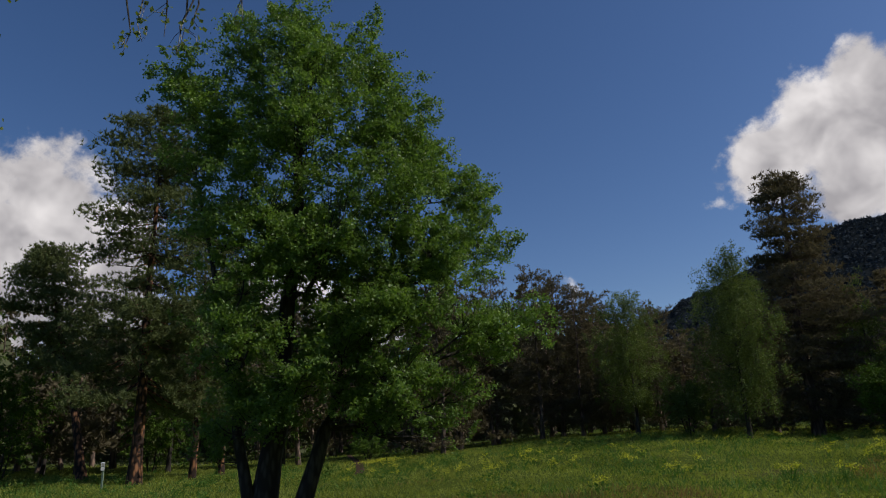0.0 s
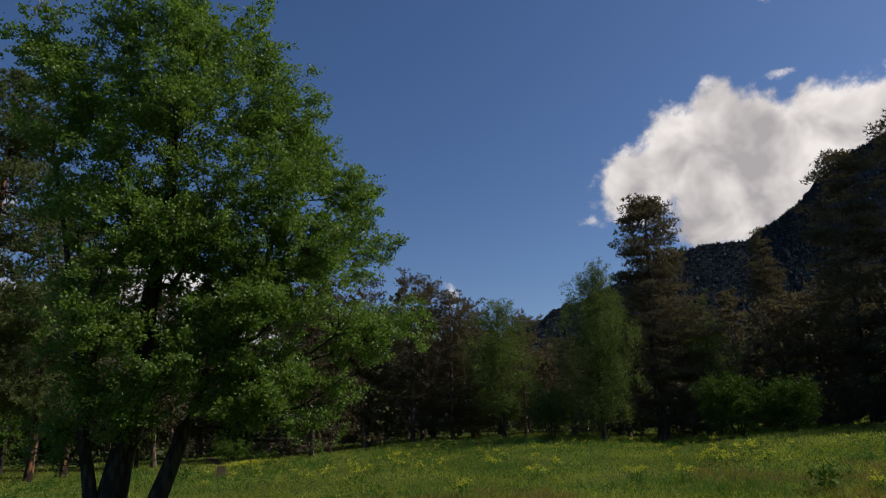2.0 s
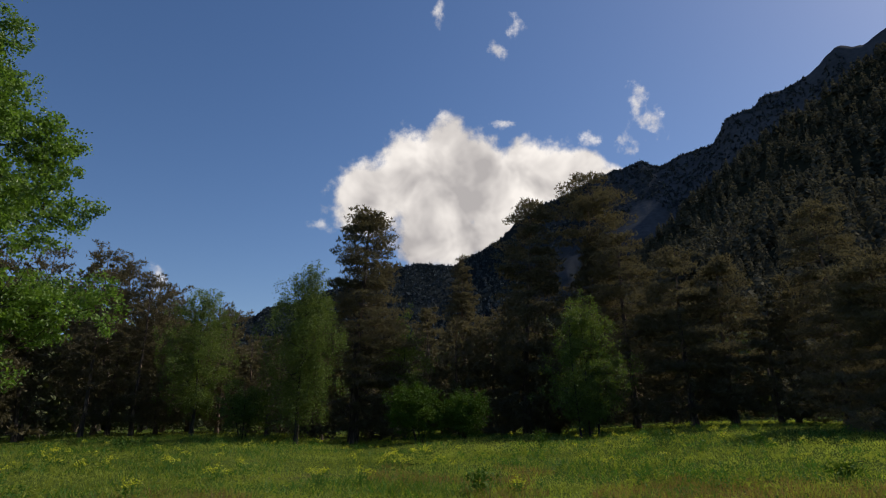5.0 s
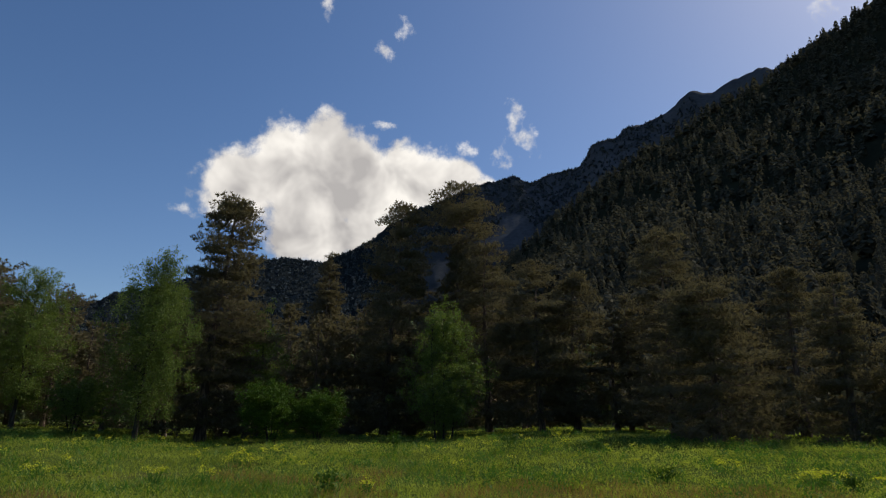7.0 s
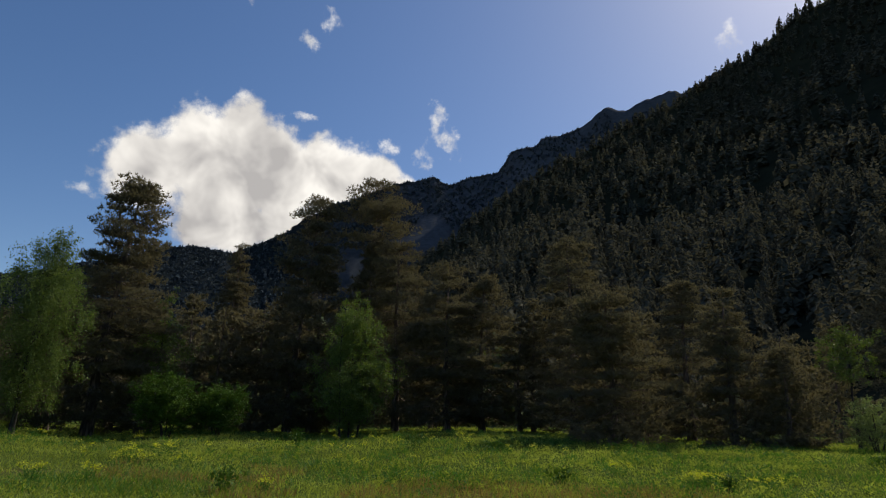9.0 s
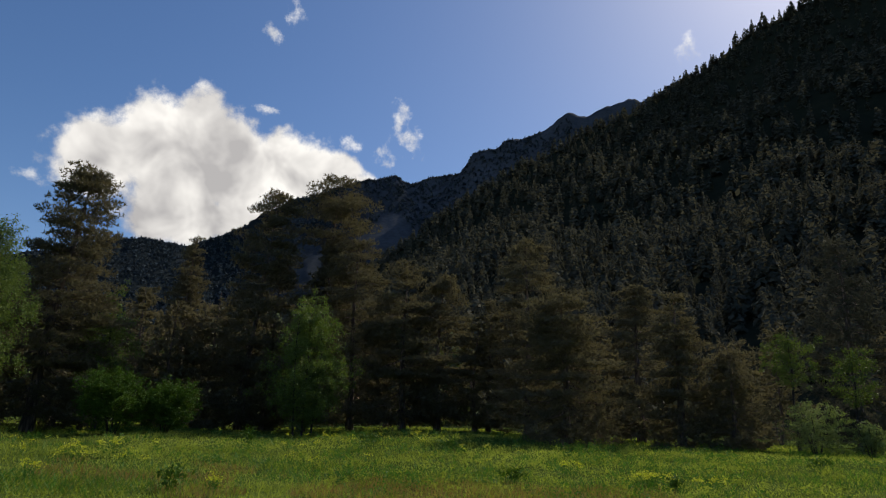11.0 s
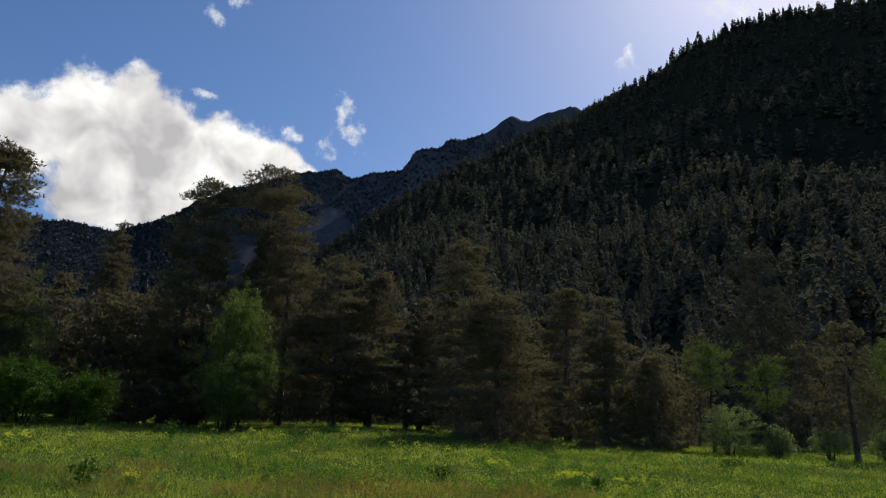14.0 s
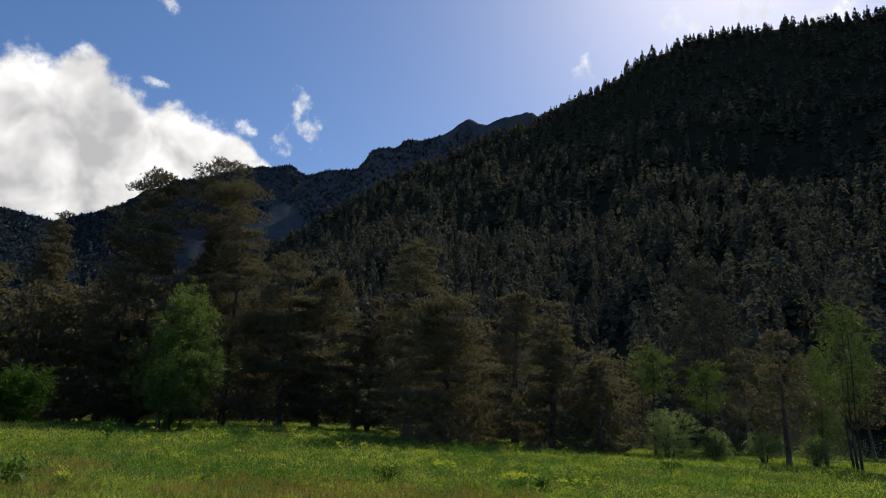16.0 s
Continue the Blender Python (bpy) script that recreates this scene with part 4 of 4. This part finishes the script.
def flower_plant(seed, at, height, wide, heads, label):
    r_ = np.random.default_rng(seed)
    root = new("yellow_flower")
    root.location = at
    tagged(root, label, "wild flower", "yellow flowers of the meadow")
    s, b = flowers(r_, [np.zeros(3)], height, wide, int(heads * 1.4), 16)
    stem = part("stem", *s, WEED, root)
    stem["kind"] = "stuff"
    part("blossom", *b, YELLOW, stem, "small bright yellow blossoms")["kind"] = "stuff"
    lv = r_.normal(size=(60, 3)) * [wide * 0.5, wide * 0.5, height * 0.2] + [0, 0, height * 0.35]
    part("leaf", *leaves(r_, np.maximum(lv, [-9, -9, 0.03]), 0.09, 0.4, 0.4), WEED, stem)["kind"] = "stuff"


for i, (az, d, hh, w_, hd) in enumerate([(-79.9, 21.2, 0.5, 0.5, 15), (-78.9, 21.4, 0.45, 0.35, 8), (-83.8, 21.0, 0.45, 0.45, 8), (-73, 22.6, 0.55, 0.4, 8), (-44.3, 16.3, 0.45, 0.2, 5), (-27.4, 19.3, 0.5, 0.35, 7), (-31.2, 19.1, 0.5, 0.25, 6),
                                         (-13.3, 17.2, 0.5, 0.25, 5), (-15.7, 23.7, 0.5, 0.4, 8), (-33.6, 23.5, 0.6, 0.35, 8), (-19.4, 20.2, 0.5, 0.35, 7), (-36, 24.5, 0.6, 0.5, 10), (-4.4, 22.8, 0.5, 0.3, 6), (-8, 27, 0.6, 0.6, 10)]):
    flower_plant(300 + i, spot(az, d), hh, w_, hd, "clump of bright yellow wild flowers in the grass")

places = []
while len(places) < 120:
    az, d = rng.uniform(-75, 8), rng.uniform(22, 39)
    q = spot(az, d)
    if fbm(np.array([az / 5.0]), np.array([d / 5.0]), 2)[0] + 0.5 * math.sin(radians(az + 70) * 2) > rng.uniform(-0.2, 1.0):
        places.append(np.array(q))
places += [np.array(spot(4.6 + rng.normal() * 1.1, 37 + rng.normal() * 0.7)) for i in range(40)]
s, b = flowers(rng, places, 0.4, 0.2, 4, 9)
tagged(new("meadow_flowers", mesh_of("meadow_flowers", *b, YELLOW)), "scattered yellow wild flowers across the meadow", "wild flowers", kind="stuff")
tagged(new("flower_stalks", mesh_of("flower_stalks", *s, WEED)), "thin green stalks of the wild flowers", "wild flowers", kind="stuff")


def herb(seed, at, h, w):
    r_ = np.random.default_rng(seed)
    root = new("herb")
    root.location = at
    tagged(root, "dark green broad-leaved herb in the grass", "herb", "herbs of the meadow")
    st = [tube([(0, 0, -0.03), (math.cos(a) * w * 0.4, math.sin(a) * w * 0.4, h * 0.6), (math.cos(a) * w * 0.8, math.sin(a) * w * 0.8, h)], [0.012, 0.009, 0.004], 4) for a in r_.uniform(0, 6.28, 8)]
    stem = part("stem", *joined(st), WEED, root)
    stem["kind"] = "stuff"
    c = r_.normal(size=(110, 3)) * [w * 0.5, w * 0.5, h * 0.25] + [0, 0, h * 0.6]
    part("leaf", *leaves(r_, np.maximum(c, [-9, -9, 0.04]), 0.13, 0.8, 0.5), DARK_LEAF, stem)["kind"] = "stuff"


for i, (az, d, h_, w_) in enumerate([(-68.5, 20.1, 0.45, 0.4), (-62.8, 27.6, 0.5, 0.6), (-91.3, 29, 0.5, 0.5), (-102.6, 32, 0.45, 0.9), (-81.3, 20.8, 0.4, 0.3), (-56, 29, 0.6, 0.5), (-41, 16.6, 0.6, 0.4), (-46, 30, 0.9, 0.3), (-12, 31, 0.5, 0.6), (9.5, 30, 0.7, 0.8), (3, 36, 0.8, 0.8)]):
    herb(330 + i, spot(az, d), h_, w_)


# ---- marker post ----
post = new("marker_post")
post.location = spot(26.35, 30.5)
tagged(post, "slim pale marker post with a small sign plate", "post")


def block(x, y, z0, z1, cut=0.006):
    bm = bmesh.new()
    bmesh.ops.create_cube(bm, size=1)
    for q in bm.verts:
        q.co = Vector((q.co.x * x, q.co.y * y, z0 + (q.co.z + 0.5) * (z1 - z0)))
    bmesh.ops.bevel(bm, geom=bm.edges[:], offset=cut, segments=2, affect="EDGES")
    return bm


def bm_part(name, bm, mat, parent, label="", m=None):
    me = bpy.data.meshes.new(name)
    bm.to_mesh(me)
    bm.free()
    me.materials.append(mat)
    ob = new(name, me)
    ob.parent = parent
    if m:
        ob.matrix_basis = m
    if label:
        ob["label"] = label
    return ob


bm_part("pole", block(0.07, 0.07, -0.2, 0.8), plain("grey_green_paint", (0.22, 0.30, 0.22), 0.6), post)
plate = bm_part("plate", block(0.14, 0.03, 0.74, 1.06), plain("pale_paint", (0.62, 0.66, 0.66), 0.5), post, "pale sign plate", pose(0, -0.055, 0, 0, 0, 26))
bm_part("line", block(0.11, 0.006, 0.98, 1.02, 0.001), plain("dark_print", (0.05, 0.07, 0.06), 0.6), plate, "dark printed line", pose(0, -0.017, 0))
bm_part("line", block(0.11, 0.006, 0.90, 0.94, 0.001), bpy.data.materials["dark_print"], plate, "dark printed line", pose(0, -0.017, 0))


# ---- the birch whose twigs hang into view from above ----
def overhanging_birch():
    r_ = np.random.default_rng(77)
    at = spot(52, 8.0)
    root = new("birch_tree")
    root.location = at
    tagged(root, "birch with thin drooping twigs overhanging the meadow", "birch tree")
    o = np.array(at)
    trunk = np.array([(0, 0, -0.2), (0.1, 0.05, 3), (0.3, 0.1, 6), (0.4, 0.2, 9.5)])
    part("trunk", *tube(trunk, [0.2, 0.15, 0.11, 0.03], 10), BIRCH_BARK, root, smooth=True)

    def place(az, el, d):
        a, e = radians(az), radians(el)
        return np.array([-math.sin(a) * d, math.cos(a) * d, EYE + d * math.tan(e)]) - o

    end = place(20.5, 41.5, 7.4)
    path = np.array([trunk[2] - [0, 0, 0.5], trunk[2] * 0.6 + end * 0.4 + [0, 0, 1.0], trunk[2] * 0.25 + end * 0.75 + [0, 0, 0.8], end])
    fine = np.stack([np.interp(np.linspace(0, 1, 14), np.linspace(0, 1, 4), path[:, i]) for i in range(3)], 1)
    wood, leaf = [tube(fine, np.linspace(0.055, 0.012, 14), 6)], []
    for az, el, dz, n in [(26.4, 38.4, 0.75, 14), (27.8, 37.0, 0.62, 8), (24.6, 38.8, 0.7, 9), (22.6, 38.6, 0.55, 8), (23.4, 39.0, 0.95, 5), (22.9, 37.0, 0.45, 5), (17.6, 38.9, 0.3, 1)]:
        el -= 1.7
        top = place(az, el + 3.5, 7.3)
        near = fine[np.argmin(np.linalg.norm(fine - top, axis=1))]
        low = place(az, el, 7.3) - [0, 0, dz]
        line = np.array([near, top * 0.8 + near * 0.2, (top + low) / 2 + r_.normal(size=3) * 0.07, low * 0.8 + top * 0.2 + r_.normal(size=3) * 0.06, low])
        wood.append(tube(line, [0.018, 0.015, 0.012, 0.008, 0.004], 5))
        for q in range(3):
            g = r_.uniform(0.35, 0.9)
            s = line[2] * (1 - g) + low * g
            e = s + r_.normal(size=3) * 0.10 - [0, 0, r_.uniform(0.08, 0.25)]
            wood.append(tube([s, (s + e) / 2 + r_.normal(size=3) * 0.02, e], [0.005, 0.004, 0.002], 4))
            leaf.append(e + r_.normal(size=(max(1, n // 4), 3)) * 0.03)
        g = r_.uniform(0.2, 1, (n, 1))
        leaf.append(line[2] * (1 - g) + low * g + r_.normal(size=(n, 3)) * 0.045)
    part("limb", *joined(wood), BIRCH_BARK, root, "thin drooping twigs")
    leaf.append(np.array([0.3, 0.1, 8.2]) + r_.normal(size=(2600, 3)) * [0.8, 0.8, 1.0])
    part("crown", *leaves(r_, np.concatenate(leaf), 0.075, 0.2, 0.75, 0.5), BIRCH_LEAF, root)


overhanging_birch()


# ---- clouds ----
def cloud_material(name, scale, low, high, soft, most, body, ragged):
    """Far vapour that glows by itself: ragged edges from noise; sunlit top, bright thin rims and greyer thick parts are
    painted in.
    """
    m, n, l = material(name)
    cov = n.new("ShaderNodeAttribute")
    cov.attribute_name = "cover"
    painted_top = n.new("ShaderNodeAttribute")
    painted_top.attribute_name = "height"
    tex = n.new("ShaderNodeTexCoord")
    a, b = n.new("ShaderNodeTexNoise"), n.new("ShaderNodeTexNoise")
    a.inputs["Scale"].default_value, b.inputs["Scale"].default_value = scale, scale * 0.6
    a.inputs["Detail"].default_value, b.inputs["Detail"].default_value = 10, 3
    b.inputs["Distortion"].default_value = 0.25
    a.inputs["Roughness"].default_value = 0.6
    for t in (a, b):
        l.new(tex.outputs["Object"], t.inputs["Vector"])

    def times_plus(x, k, y):
        q = n.new("ShaderNodeMath")
        q.operation = "MULTIPLY_ADD"
        l.new(x, q.inputs[0])
        q.inputs[1].default_value = k
        if isinstance(y, float):
            q.inputs[2].default_value = y
        else:
            l.new(y, q.inputs[2])
        return q.outputs[0]

    dense = times_plus(cov.outputs["Fac"], body, times_plus(a.outputs["Fac"], ragged, -ragged / 2))
    al = n.new("ShaderNodeMapRange")
    al.interpolation_type = "SMOOTHSTEP"
    al.inputs["From Min"].default_value, al.inputs["From Max"].default_value = 0.12, 0.12 + soft
    al.inputs["To Max"].default_value = most
    l.new(dense, al.inputs["Value"])
    # brighter towards the top: sunlight painted into the glow, no lamp lights it
    rim = times_plus(painted_top.outputs["Fac"], 0.42, times_plus(dense, -0.1, times_plus(b.outputs["Fac"], 2.2, times_plus(a.outputs["Fac"], 0.6, -1.05))))
    r = ramp(n, [(0.12, low), (0.5, tuple((p + q) / 2 for p, q in zip(low, high))), (0.85, high)])
    l.new(rim, r.inputs["Fac"])
    em, tr, ms = n.new("ShaderNodeEmission"), n.new("ShaderNodeBsdfTransparent"), n.new("ShaderNodeMixShader")
    l.new(r.outputs["Color"], em.inputs["Color"])
    l.new(al.outputs[0], ms.inputs["Fac"])
    l.new(tr.outputs[0], ms.inputs[1])
    l.new(em.outputs[0], ms.inputs[2])
    l.new(ms.outputs[0], n["Material Output"].inputs["Surface"])
    return m


CLOUD = cloud_material("glowing_cloud_vapour", 0.0055, (0.35, 0.345, 0.352), (0.73, 0.72, 0.7), 0.9, 1.0, 2.6, 2.9)
WISP = cloud_material("glowing_thin_vapour", 0.012, (0.5, 0.51, 0.53), (0.76, 0.76, 0.76), 1.7, 0.9, 1.35, 4.2)


def cloud(puffs, label, mat, step=0.4, radius=4300):
    """A far cloud: a curved sheet of vapour, thickest inside its puffs (direction, height and half-widths in degrees)."""
    q = np.array(puffs, float)
    a0, a1 = (q[:, 0] - q[:, 2] * 1.7).min(), (q[:, 0] + q[:, 2] * 1.7).max()
    e0, e1 = (q[:, 1] - q[:, 3] * 1.7).min(), (q[:, 1] + q[:, 3] * 1.7).max()
    az, el = np.arange(a0, a1 + step, step), np.arange(e0, e1 + step, step)
    A, E = np.meshgrid(az, el, indexing="ij")
    cover = np.full(A.shape, -1.0)
    for x, y, w, h in puffs:
        cover = np.maximum(cover, 1.0 - np.sqrt(((A - x) / w) ** 2 + ((E - y) / h) ** 2))
    t, e = np.radians(A.ravel()), np.radians(E.ravel())
    v = np.stack([-np.sin(t) * np.cos(e), np.cos(t) * np.cos(e), np.sin(e)], 1) * radius
    ne = len(el)
    i, j = np.meshgrid(np.arange(len(az) - 1), np.arange(ne - 1), indexing="ij")
    k = (i * ne + j).ravel()
    f = np.stack([k, k + ne, k + ne + 1, k + 1], 1)
    me = mesh_of("cloud", v, f, mat, True)
    at = me.attributes.new("cover", "FLOAT", "POINT")
    at.data.foreach_set("value", np.clip(cover, -1, 0.75).ravel().astype(np.float32))
    at = me.attributes.new("height", "FLOAT", "POINT")
    at.data.foreach_set("value", ((E - e0) / (e1 - e0)).ravel().astype(np.float32))
    ob = new("cloud", me)
    ob.visible_shadow = False
    return tagged(ob, label, "cloud", kind="structure")


cloud([(-30.8, 20.3, 4.6, 3.8), (-35.3, 21.6, 5.4, 5.2), (-40.5, 21.0, 6.8, 5.7), (-46.2, 21.6, 5.6, 4.4), (-44, 18.2, 6, 4.4), (-37.3, 17.2, 6, 4.4), (-50.2, 21.6, 3.6, 3.0), (-38.2, 23.8, 3.2, 4.2), (-53.0, 20.2, 2.6, 2.2)], "large white cumulus cloud behind the ridge", CLOUD)
cloud([(38, 17, 8, 8), (32, 18, 6, 7), (28, 16, 5, 6.5), (45, 20, 8, 8), (34, 11.5, 8, 5.5), (27, 11, 6, 5)], "white and grey cumulus cloud behind the pines", CLOUD)
cloud([(14, 13, 7, 4.5), (6, 11, 6, 4)], "white cumulus cloud behind the big tree", CLOUD)
cloud([(-12.9, 12.2, 0.9, 1.3)], "small white cloud above the treetops", WISP, 0.15)
cloud([(-51.6, 24.6, 1.5, 0.8)], "torn white shred of cloud beside the cumulus", WISP, 0.15)
cloud([(-43.6, 26.6, 1.3, 0.5)], "torn white shred of cloud above the cumulus", WISP, 0.15)
cloud([(-26.2, 17.6, 1.4, 0.7)], "small thin cloud wisp", WISP, 0.15)
cloud([(-37.4, 35.9, 0.8, 1.4)], "small white cloud wisp high in the sky", WISP, 0.15)
cloud([(-43.3, 32.7, 1.0, 0.9), (-45, 34.5, 1.2, 1.0)], "small white cloud wisp high in the sky", WISP, 0.15)
cloud([(-56.3, 27.4, 1.0, 1.8), (-57.4, 25.3, 1.5, 1.5), (-55, 23.9, 1.3, 1.3)], "thin torn white cloud wisp above the ridge", WISP, 0.15)
cloud([(-84.1, 31.9, 1.3, 1.5)], "small bright cloud above the mountainside", WISP, 0.15)
cloud([(-92.8, 35.0, 1.6, 1.2), (-94.6, 34.3, 1.3, 1.0)], "bright white cloud above the forested skyline", WISP, 0.15)
cloud([(-98.6, 34.9, 1.5, 1.5), (-100.4, 34.3, 1.3, 1.4)], "bright white cloud above the forested skyline", WISP, 0.15)
cloud([(-106.8, 33.4, 2.4, 1.5), (-104.6, 33.0, 1.4, 1.0)], "bright white cloud above the forested skyline", WISP, 0.15)
